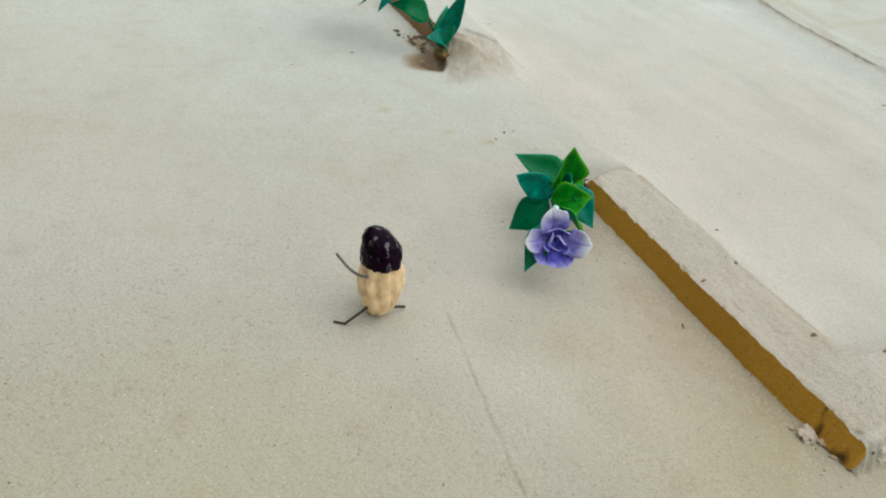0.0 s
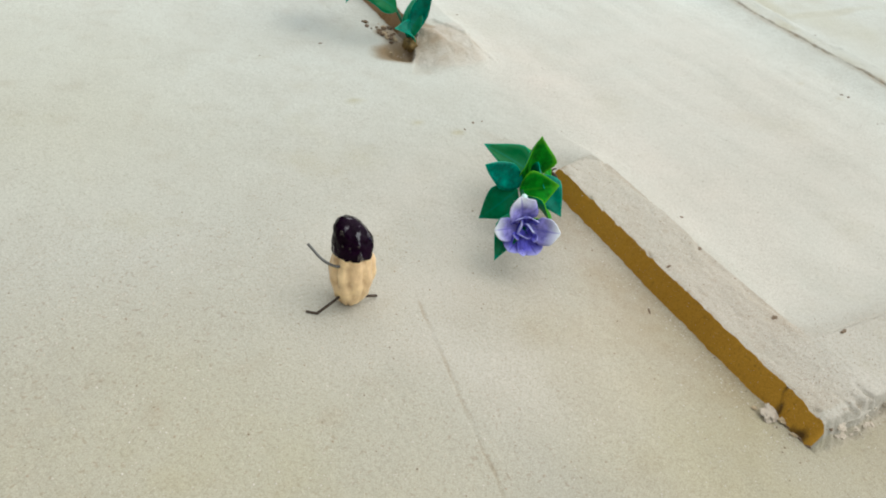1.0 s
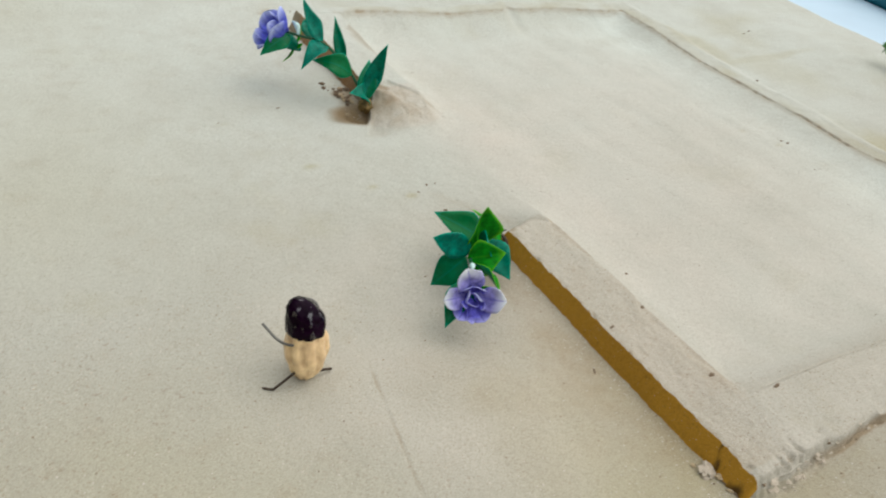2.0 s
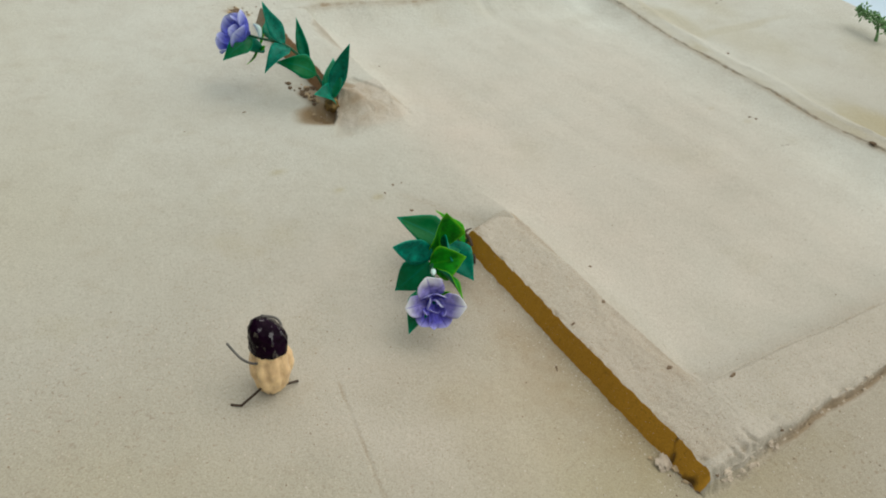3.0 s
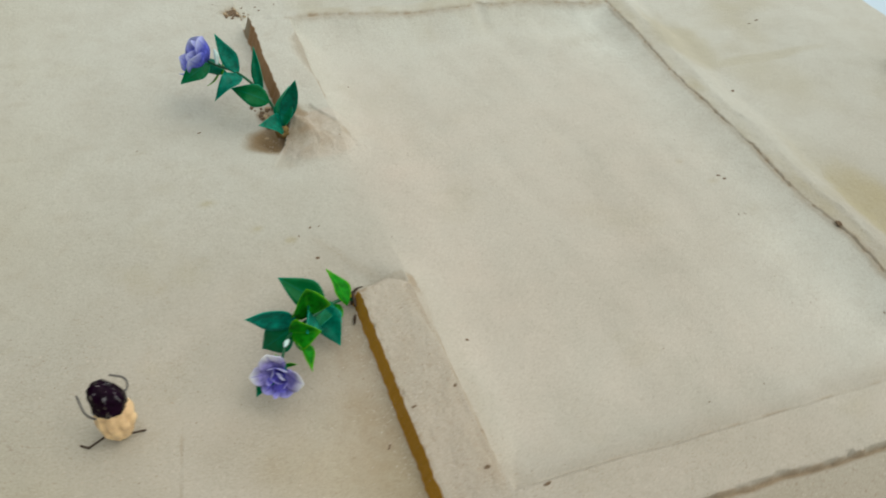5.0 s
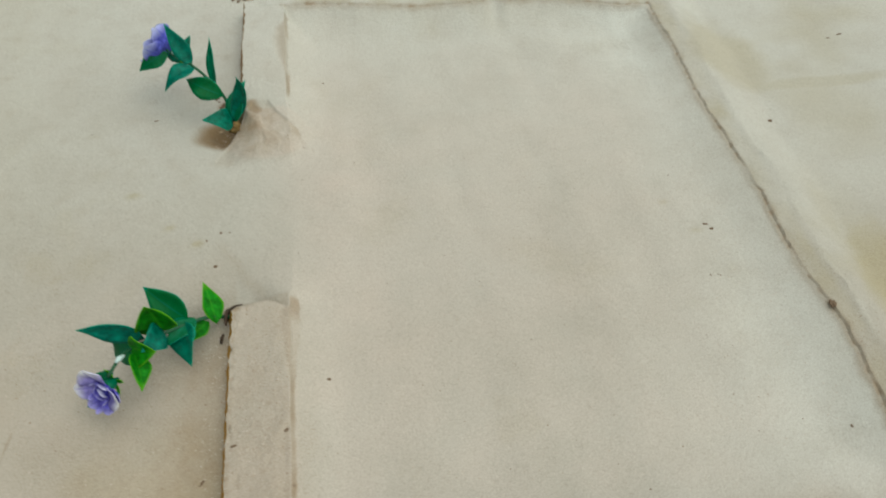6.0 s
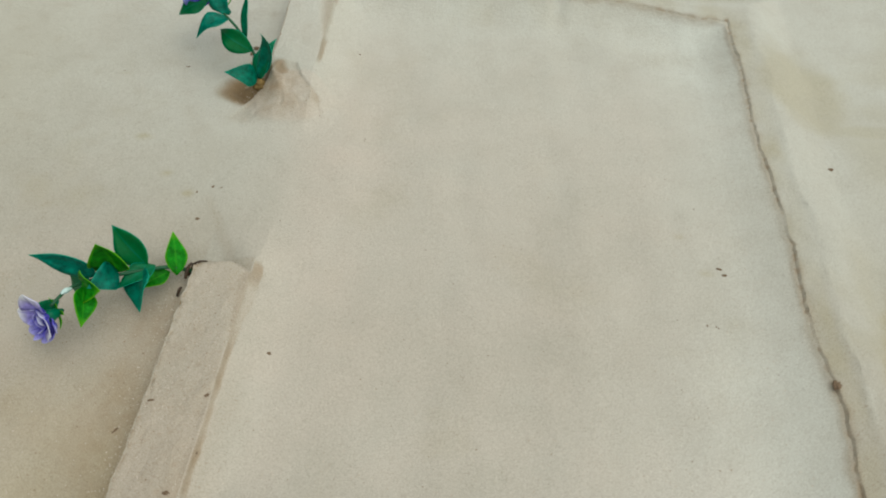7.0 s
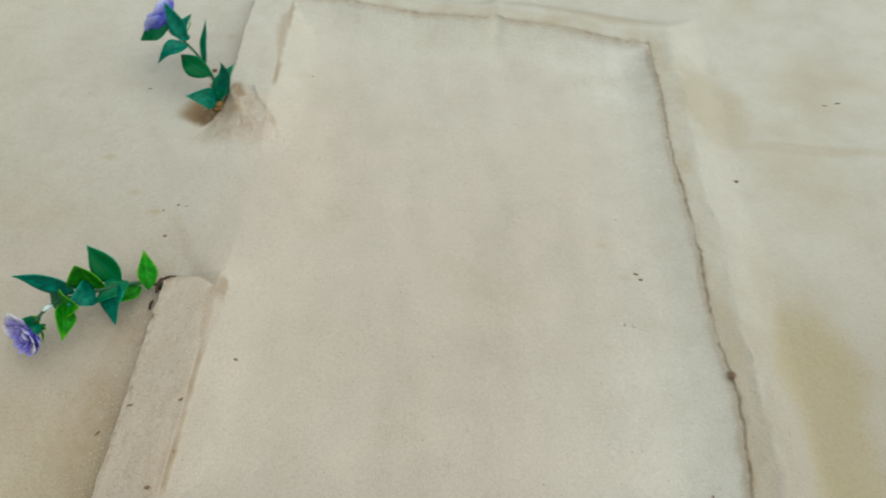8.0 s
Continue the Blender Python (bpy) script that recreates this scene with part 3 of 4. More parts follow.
def brown(u, v):
    """Brown clay under the skin, plus shade painted in recesses and by the ridge."""
    cliff = u - (0.1880 + 0.55 * (v - 0.3160))
    # brown clay of the hollow, deepened in colour for its shade
    k = sstep(0.0, 0.60, hollow(u, v) + 0.2 * rnd(u, v, 110, 47.0)) * sstep(0.0020, -0.0010, cliff)
    torn = scar(u, v)
    if torn > 0:
        k = max(k, torn * (0.28 + 0.22 * sstep(0.234, 0.200, u) + 0.30 * rnd(u, v, 95, 101.0) + 0.20 * rnd(u, v, 220, 104.0)))
        k = max(k, 0.30 * torn * sstep(0.0025, 0.0, rim_u(v) - u))
    k = max(k, 0.85 * sstep(1.0, 0.3, math.hypot((u - 0.1890) / 0.0080, (v - 0.3540) / 0.0160) + 0.5 * rnd(u, v, 150, 106.0)))
    foot = math.hypot((u - 0.1935) / 0.012, (v - 0.350) / 0.026)
    k = max(k, 0.75 * sstep(1.0, 0.2, foot + 0.5 * rnd(u, v, 80, 64.0)) * float(u < 0.1992))
    k = max(k, 0.80 * sstep(1.0, 0.3, math.hypot((u - 0.2065) / 0.0100, (v - 0.3405) / 0.0085) + 0.6 * rnd(u, v, 110, 67.0)))
    if 0.340 < v < 0.462 and 0.1950 < u < 0.1992:
        k = max(k, 0.85)
    past = max(u - 0.4840, v - 0.4490)
    along = v if u - 0.4840 > v - 0.4490 else u + 0.3
    if v > 0.09 and u > 0.222 and abs(past) < 0.02:
        gape = open_crack(u, v)
        w = 0.0005 + 0.0006 * rnd(0, along, 120, 30.0) + 0.0007 * rnd(u, along, 300, 71.0)
        # shade beside the crack painted as a soft brown halo
        k = max(k, 0.22 * sstep(-0.007, 0.0, past) * sstep(0.0016, 0.0, past) * (0.5 + 0.6 * sstep(-0.3, 0.3, rnd(0, along, 40, 59.0))))
        k = max(k, 0.42 * sstep(0.0042, 0.0006, abs(past + 0.0006) + 0.0022 * rnd(u, along, 130, 93.0)) * min(1.0, 0.3 + 0.8 * gape))
        k = max(k, sstep(w + 0.0007, w, abs(past + 0.0001)) * min(0.80, max(0.0, 0.10 + 0.45 * gape + 0.9 * rnd(0, along, 230, 94.0))))
    # brown tint gives the wedges their shade
    k = max(k, (0.14 + 0.30 * sstep(0.145, 0.165, v)) * inner_wedge(u, v))
    if 0.222 < u < 0.234 and (0.082 < v < 0.203 or 0.350 < v < 0.440):
        # brown on the steep inner side, with an uneven foot
        foot = 0.0012 + 0.0009 * rnd(0, v, 70, 112.0) + 0.0006 * rnd(u, v, 260, 113.0) + 0.0030 * sstep(0.150, 0.185, v) * sstep(0.205, 0.199, v)
        k = max(k, (0.52 + 0.25 * rnd(u, v, 120, 114.0)) * sstep(-0.0006, 0.0001, u - inner_edge(v)) * sstep(foot + 0.0008, foot - 0.0002, u - inner_edge(v)) * sstep(0.082, 0.095, v) * (1 - 0.6 * sstep(0.0, 0.3, rnd(0, v, 60, 115.0))))
    if 0.200 < v < 0.250:
        # brown line along the edge of the tongue
        bend = 0.2145 - 0.60 * (v - 0.2060) - 0.0030
        k = max(k, 0.18 * sstep(0.0055, 0.0, abs(u - bend + 0.0016 * rnd(u, v, 130, 98.0))) * sstep(0.250, 0.240, v) * sstep(0.200, 0.208, v))
    # shaded end of the ridge, darkened with brown
    k = max(k, 0.85 * sstep(1.0, 0.3, math.hypot((u - 0.1980) / 0.0105, (v - 0.1990) / 0.0075) + 0.4 * rnd(u, v, 130, 87.0)))
    k = max(k, 0.25 * sstep(0.25, 0.7, crumbling(u, v))) if v > 0.043 and u > 0.1988 else k
    # brown band stands for the shadow in the groove before the border
    k = max(k, 0.70 * sstep(0.0018, 0.0006, abs(v - 0.0440)) * sstep(0.2150, 0.2500, u) * sstep(0.6, 0.45, u))
    k = max(k, 0.25 * sstep(0.0030, 0.0, abs(v - 0.0435)) * sstep(0.22, 0.27, u) * sstep(0.6, 0.45, u))
    merge = max(sstep(0.065, 0.090, v), sstep(0.226, 0.204, u))
    if 0.1988 < u < 0.225 and 0.05 < v < 0.205:
        k = max(k, (0.42 + 0.5 * rnd(u, v, 140, 107.0) + 0.6 * rnd(u, v, 420, 108.0)) * sstep(0.2025, 0.1990, u))
        k = max(k, merge * (0.19 + 0.26 * max(0.0, rnd(u, v, 50, 44.0)) + 0.10 * max(0.0, rnd(u, v, 150, 109.0)) + 0.35 * max(0.0, rnd(u, v, 420, 45.0) - 0.30)))
    if 0.235 < u < 0.47:
        k = max(k, 0.55 * sstep(0.0012, 0.0, abs(v - 0.0780)) * sstep(-0.1, 0.3, rnd(u, 0, 70, 46.0)))
    if 0.02 < v < 0.150:
        k = max(k, 0.34 * sstep(0.0008, 0.0002, abs(u - (0.1052 - 0.160 * (0.1454 - v)) - 0.0006 * rnd(0, v, 120, 23.0))) * (0.6 + rnd(0, v, 80, 60.0)))
    if 0.05 < u < 0.1985 and 0.02 < v < 0.30:
        k = max(k, (0.03 + 0.22 * max(0.0, rnd(u, v, 24, 61.0)) + 0.12 * rnd(u, v, 90, 62.0)) * sstep(0.05, 0.16, u) * sstep(0.02, 0.06, v) * sstep(0.30, 0.20, v))
    if v < 0.0445 and u > 0.15:
        k = max(k, (0.15 + 0.10 * rnd(u, v, 30, 68.0)) * sstep(0.16, 0.22, u) * sstep(-0.06, 0.02, v) * sstep(0.60, 0.45, u))
    # brown tint and the ridge's shade painted along its foot
    if 0.140 < u < 0.1986 and 0.020 < v < 0.215:
        k = max(k, (0.36 + 0.2 * rnd(u, v, 40, 69.0) + 0.15 * rnd(u, v, 180, 70.0)) * sstep(0.140, 0.192, u) * sstep(0.215, 0.17, v) * sstep(0.020, 0.090, v))
    heap = math.hypot((u - 0.1930) / 0.010, (v - 0.4850) / 0.009)
    return max(k, 0.8 * sstep(1.0, 0.3, heap + 0.4 * rnd(u, v, 160, 35.0)))


SPOTS = ((0.1411, 0.2864, 0.0045), (0.1626, 0.2591, 0.0040), (0.1767, 0.2464, 0.0040), (0.1114, 0.3379, 0.0045), (0.4400, 0.2230, 0.0035), (0.4300, 0.2450, 0.0030))


STAINS = ((0.5370, 0.1500, 0.0300, 0.0950, 0.95), (0.5170, 0.3850, 0.0330, 0.0560, 0.60), (0.5750, 0.3420, 0.0700, 0.0100, 0.45), (0.4300, 0.4750, 0.0800, 0.0160, 0.55))


def olive(u, v):
    """Yellowish and greyish stains outside the right crack, soft ground spots, and painted shade."""
    past = max(u - 0.4840, v - 0.4490)
    k = 0.0
    if v > 0.08 and u > 0.232 and past > 0:
        k = (0.28 + 0.5 * rnd(u, v, 60, 54.0)) * sstep(0.0, 0.0015, past) * sstep(0.013, 0.007, past)
        k = max(k, sstep(0.024, 0.036, past) * sstep(0.25, 0.10, past) * max(0.0, 0.12 + 0.6 * rnd(u, v, 13, 56.0) + 0.25 * rnd(u, v, 45, 57.0)))
    if v < 0.24 and u < 0.196 or v < 0.0445 and u < 0.30:
        # shade painted darker on the open ground before the ridge
        k = (0.72 + 0.25 * rnd(u, v, 16, 85.0) + 0.15 * rnd(u, v, 60, 86.0)) * max(sstep(0.15, 0.0, u) * sstep(0.22, 0.08, v), sstep(0.09, 0.16, u) * sstep(0.29, 0.19, u) * sstep(0.19, 0.09, v))
    if u < 0.13 and v > 0.18:
        # far left ground darkened in colour for the light falloff there
        k = max(k, (0.26 + 0.2 * rnd(u, v, 16, 85.0)) * sstep(0.13, 0.0, u) * sstep(0.18, 0.32, v))
    for x, y, wide, deep, most in STAINS:
        k = max(k, most * sstep(1.0, 0.45, math.hypot((u - x) / wide, (v - y) / deep) + 0.25 * rnd(u, v, 30, 95.0) + 0.15 * rnd(u, v, 90, 96.0)))
    for x, y, r in SPOTS:
        k = max(k, 0.7 * sstep(1.0, 0.1, math.hypot((u - x) / (1.6 * r), (v - y) / r) + 0.5 * rnd(u, v, 130, 72.0)))
    return min(1.0, k)


def bloom_and_light(u, v):
    """Pale wear on the panel, plus painted light that brightens away from the figurine."""
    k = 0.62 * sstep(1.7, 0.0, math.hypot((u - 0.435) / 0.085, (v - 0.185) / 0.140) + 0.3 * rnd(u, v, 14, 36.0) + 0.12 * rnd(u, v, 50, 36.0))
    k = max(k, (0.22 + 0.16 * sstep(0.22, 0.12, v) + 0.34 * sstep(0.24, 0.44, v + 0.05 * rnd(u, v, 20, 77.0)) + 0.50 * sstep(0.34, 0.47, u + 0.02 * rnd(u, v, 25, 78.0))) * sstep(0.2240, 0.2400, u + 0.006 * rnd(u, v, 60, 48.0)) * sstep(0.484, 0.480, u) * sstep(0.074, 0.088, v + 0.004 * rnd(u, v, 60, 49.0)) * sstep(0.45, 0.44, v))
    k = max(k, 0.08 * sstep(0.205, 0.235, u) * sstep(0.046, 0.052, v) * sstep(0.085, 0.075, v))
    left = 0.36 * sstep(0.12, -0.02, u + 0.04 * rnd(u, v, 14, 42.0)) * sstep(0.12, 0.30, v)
    # far ground paler: brighter light put into the clay's colour
    far_light = (0.75 - 0.35 * sstep(0.6, 1.6, v)) * sstep(-0.02, 0.46, v + 0.05 * rnd(u, v, 9, 43.0) + 0.12 * (u - 0.25))
    return max(k * float(u < 0.484), left, far_light, 0.45 * sstep(-0.25, 0.25, rnd(u, v, 30, 97.0) + 0.4 * rnd(u, v, 140, 116.0)) * sstep(0.0055, 0.0010, abs(u - 0.4985 - 0.004 * rnd(0, v, 30, 37.0))) * sstep(0.08, 0.12, v) * sstep(0.46, 0.42, v))


def fissure(u, v):
    """Dark splits in the ridge's cut face near its broken corner."""
    if not (0.1950 < u < 0.1990 and 0.044 < v < 0.075):
        return 0.0
    k = sstep(0.0008, 0.0002, abs(v - 0.0605 - 1.2 * (u - 0.1958) - 0.0016 * rnd(u, v, 800, 90.0)))
    k = max(k, sstep(0.1972, 0.1962, u + 0.0008 * rnd(0, v, 260, 91.0)) * sstep(0.046, 0.049, v) * sstep(0.0625, 0.060, v) * sstep(-0.15, 0.1, rnd(0, v, 180, 92.0)))
    return 0.85 * k


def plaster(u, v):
    """Panel plaster plus painted light, warm past the ridge's gap and round the sprig."""
    # panel lightened in colour to stand in for the stronger light there
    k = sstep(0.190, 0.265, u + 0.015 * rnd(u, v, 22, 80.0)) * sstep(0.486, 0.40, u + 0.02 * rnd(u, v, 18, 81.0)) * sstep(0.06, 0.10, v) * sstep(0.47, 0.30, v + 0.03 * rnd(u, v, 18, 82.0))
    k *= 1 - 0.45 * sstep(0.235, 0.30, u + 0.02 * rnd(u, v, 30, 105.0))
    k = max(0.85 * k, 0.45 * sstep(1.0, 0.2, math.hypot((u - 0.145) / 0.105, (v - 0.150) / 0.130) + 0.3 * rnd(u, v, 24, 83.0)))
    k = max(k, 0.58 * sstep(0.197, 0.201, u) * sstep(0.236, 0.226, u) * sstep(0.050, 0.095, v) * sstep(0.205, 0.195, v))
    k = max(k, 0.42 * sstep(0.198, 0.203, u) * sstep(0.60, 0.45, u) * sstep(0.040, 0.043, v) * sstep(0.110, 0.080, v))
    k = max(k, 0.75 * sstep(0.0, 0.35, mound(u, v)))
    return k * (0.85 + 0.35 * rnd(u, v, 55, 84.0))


PTS = [[Vector((*place(u, v), height(u, v))) for u in XU] for v in YU]
CELLS = {}
for j in range(len(YU) - 1):
    for i in range(len(XU) - 1):
        CELLS.setdefault(region((XU[i] + XU[i + 1]) / 2, (YU[j] + YU[j + 1]) / 2), []).append((i, j))
REGIONS = {
    "ground": ("ground", "pale sandy clay ground, fine-grained and lightly speckled", "ground"),
    "panel": ("clay_panel", "smooth square panel of pale sandy clay plaster", "clay panel"),
    "near_ridge": ("clay_ridge", "raised sandy clay ridge with an ochre cut face", "clay ridge"),
    "far_ridge": ("clay_ridge", "raised sandy clay ridge beside a drooping flower sprig", "clay ridge"),
    "near_border": ("clay_border", "low sandy clay border with a crumbling edge", "clay border"),
}
for key, (name, label, cat) in REGIONS.items():
    index, verts, faces, slots, brownness, pale, stain, fine, gaps = {}, [], [], [], [], [], [], [], []
    for i, j in CELLS[key]:
        quad = []
        for a, b in ((i, j), (i + 1, j), (i + 1, j + 1), (i, j + 1)):
            if (a, b) not in index:
                index[a, b] = len(verts)
                verts.append(PTS[b][a])
                brownness.append(brown(XU[a], YU[b])), pale.append(bloom_and_light(XU[a], YU[b])), stain.append(olive(XU[a], YU[b])), fine.append(plaster(XU[a], YU[b])), gaps.append(fissure(XU[a], YU[b]))
            quad.append(index[a, b])
        faces.append(quad)
        slots.append(slot(key, (XU[i] + XU[i + 1]) / 2, (YU[j] + YU[j + 1]) / 2))
    me = bpy.data.meshes.new(name)
    me.from_pydata(verts, [], faces)
    me.materials.append(SAND), me.materials.append(OCHRE), me.materials.append(BROWN_CUT)
    for attr, values in (("brown", brownness), ("bloom_and_light", pale), ("olive", stain), ("plaster", fine), ("fissure", gaps)):
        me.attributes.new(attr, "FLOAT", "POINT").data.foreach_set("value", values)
    me.polygons.foreach_set("material_index", slots)
    me.shade_smooth()
    me.set_sharp_from_angle(angle=radians(40))
    tagged(new(name, me), label, cat, kind="structure")


def block(bm, x0, x1, y0, y1, z0, z1):
    bmesh.ops.create_cube(bm, size=1.0, matrix=Matrix.Translation(((x0 + x1) / 2, (y0 + y1) / 2, (z0 + z1) / 2)) @ Matrix.Diagonal((x1 - x0, y1 - y0, z1 - z0, 1)))


def structure(name, boxes, mat, label, cat):
    bm = bmesh.new()
    for b in boxes:
        block(bm, *b)
    return tagged(part(name, bm, mat, None, smooth=False), label, cat, kind="structure")


structure("pavement", [(-300, 300, -300, 300, -0.131, -0.031)], FLOOR, "pale blue-white smooth paving under the clay slab", "pavement")

# ---- the figurine ----
def figurine():
    """A peanut shell with a dark glazed cap and limbs of wire, as one mesh."""
    bm = bmesh.new()
    foot, crown = Vector((0.0828, 0.1570, 0.0006)), Vector((0.0838, 0.1592, 0.0350))
    up = (crown - foot).normalized()
    side = Vector((1, 0, 0)).cross(up).normalized()
    front = up.cross(side)
    rings, ns, nr = [], 48, 44
    CUT = 0.615
    for i in range(nr + 1):
        t = i / nr
        if t < CUT:
            k = t / CUT
            r = 0.0074 * math.sin(math.pi * (0.045 + 0.66 * k)) ** 0.46 * (1.0 - 0.08 * sstep(0.6, 1.0, k))
        else:
            k = (t - CUT) / (1 - CUT)
            r = 0.0064 * max(0.0, 1 - k ** 2.6) ** 0.58
        ring = []
        for j in range(ns):
            a = j / ns * math.tau
            way = (math.cos(a) * 2.2, math.sin(a) * 2.2, t * 7)
            if t < CUT:
                seam = abs(math.sin(4.5 * a + 0.35 * math.sin(9 * t) + 0.5 * noise.noise(way)))
                ribs = 0.06 - 0.24 * (1 - seam) ** 3 + 0.010 * math.cos(34 * t + 5 * a) * seam + 0.07 * noise.noise(way) + 0.05 * noise.noise((way[0] * 2.4, way[1] * 2.4, way[2] * 1.3))
            else:
                ribs = 0.09 * (1 - abs(math.sin(3.5 * a + 5 * t)) ** 0.5) + 0.09 * noise.noise(way) + 0.07 * noise.noise((way[0] * 2.6, way[1] * 2.6, way[2] * 2.2)) + 0.05
            lean = Vector((-0.0024, 0.0010, 0)) * sstep(0.70, 1.0, t) - Vector((0.0007, 0, 0)) * sstep(0.5, 0.65, t)
            ring.append(bm.verts.new(foot + (crown - foot) * t + r * (1 + ribs) * (math.cos(a) * front + math.sin(a) * side) + lean))
        rings.append(ring)
    for i in range(nr):
        for j in range(ns):
            t = (i + 0.5) / nr
            ragged = CUT + 0.010 * math.sin(3 * j / ns * math.tau + 1) + 0.004 * math.sin(11 * j / ns * math.tau)
            f = bm.faces.new((rings[i][j], rings[i][(j + 1) % ns], rings[i + 1][(j + 1) % ns], rings[i + 1][j]))
            f.material_index = 1 if t > ragged else 0
    bm.faces.new(list(reversed(rings[0]))), bm.faces.new(rings[-1])
    bm.faces.ensure_lookup_table()
    bm.faces[-1].material_index = 1
    W = 0.00048
    tube(bm, ((0.0800, 0.1560, 0.0200), (0.0766, 0.1552, 0.0192), (0.0730, 0.1590, 0.0196), (0.0708, 0.1672, 0.0205)), (W, W, W, W), slot=2)
    tube(bm, ((0.0850, 0.1600, 0.0215), (0.0900, 0.1640, 0.0222), (0.0896, 0.1675, 0.0246), (0.0845, 0.1692, 0.0268)), (W, W, W, W), slot=2)
    tube(bm, ((0.0790, 0.1550, 0.0060), (0.0745, 0.1546, 0.0034), (0.0706, 0.1543, 0.0012), (0.0700, 0.1544, 0.0008), (0.0670, 0.1565, 0.0006)), (W, W, W, W, W), slot=3)
    tube(bm, ((0.0830, 0.1535, 0.0050), (0.0890, 0.1545, 0.0028), (0.0925, 0.1556, 0.0008)), (W, W, W), slot=3)
    ob = new("figurine", mesh_of("figurine", bm, [SHELL, CAP, WIRE, TWIG]))
    return tagged(ob, "peanut shell figurine with glossy dark cap and grey wire limbs", "figurine")


figurine()


# ---- flower sprigs ----
def flower_head(parent, at, axis, size, petals, seed=1, back=None):
    """A cloth flower: petals as (clock angle, reach, lift, width, curl, cloth), cupped round the axis, with sepals behind."""
    at, axis = Vector(at), Vector(axis).normalized()
    up = (Vector((0, 0, 1)) - axis * axis.z).normalized()
    right = up.cross(axis)
    rng = random.Random(seed)
    head = bmesh.new()
    tube(head, (at - axis * size * 0.80, at - axis * size * 0.58, at - axis * size * 0.40, at - axis * size * 0.26), (size * 0.05, size * 0.15, size * 0.20, size * 0.16), sides=12)
    flower = part("flower", head, LEAF, parent, "lilac cloth flower with pale petal rims")
    for k in range(4):
        ang = 0.5 + k * math.tau / 4
        out = math.cos(ang) * right + math.sin(ang) * up
        bm = bmesh.new()
        blade(bm, at - axis * size * 0.62, at - axis * size * 0.46 + out * size * 0.50, axis - out, size * 0.13, fold=0.2, arch=-0.15, curl=-0.1)
        part("sepal", bm, LEAF_LIT, flower)
    for clock, reach, lift, width, curl, cloth in petals:
        ang = radians(clock)
        out = math.cos(ang) * right + math.sin(ang) * up
        bm = bmesh.new()
        base = at + out * size * 0.02 - axis * size * 0.28
        tip = at + out * size * reach + axis * size * lift
        blade(bm, base, tip, axis * 0.85 - out * 0.55 + rng.uniform(-0.45, 0.45) * axis.cross(out), size * width, fold=rng.uniform(0.15, 0.35), arch=-0.24, curl=curl, thick=0.0006, blunt=0.12, ripple=rng.uniform(0.12, 0.28), rows=14, cols=10, under=1)
        part("petal", bm, [cloth, back or PETAL_BACK], flower)
    return flower


def sprig(name, base, stem_pts, leaves, head, axis, size, petals, label, seed=1, broad=1.22, back=None):
    root = thing(name, base, label, "artificial flower", "flower sprigs")
    bm = bmesh.new()
    n = len(stem_pts)
    tube(bm, stem_pts, [0.0010 - 0.0003 * i / (n - 1) for i in range(n)])
    part("stem", bm, STEM, root)
    for b, t, facing, width, bright, fold, arch, curl in leaves:
        bm = bmesh.new()
        blade(bm, b, Vector(b) + (Vector(t) - Vector(b)) * 1.04, facing, width * broad, fold=fold, arch=arch, curl=curl, ripple=0.12, under=1)
        part("leaf", bm, [LEAF_LIT if bright else LEAF, LEAF], root)
    flower_head(root, head, axis, size, petals, seed, back)
    return root


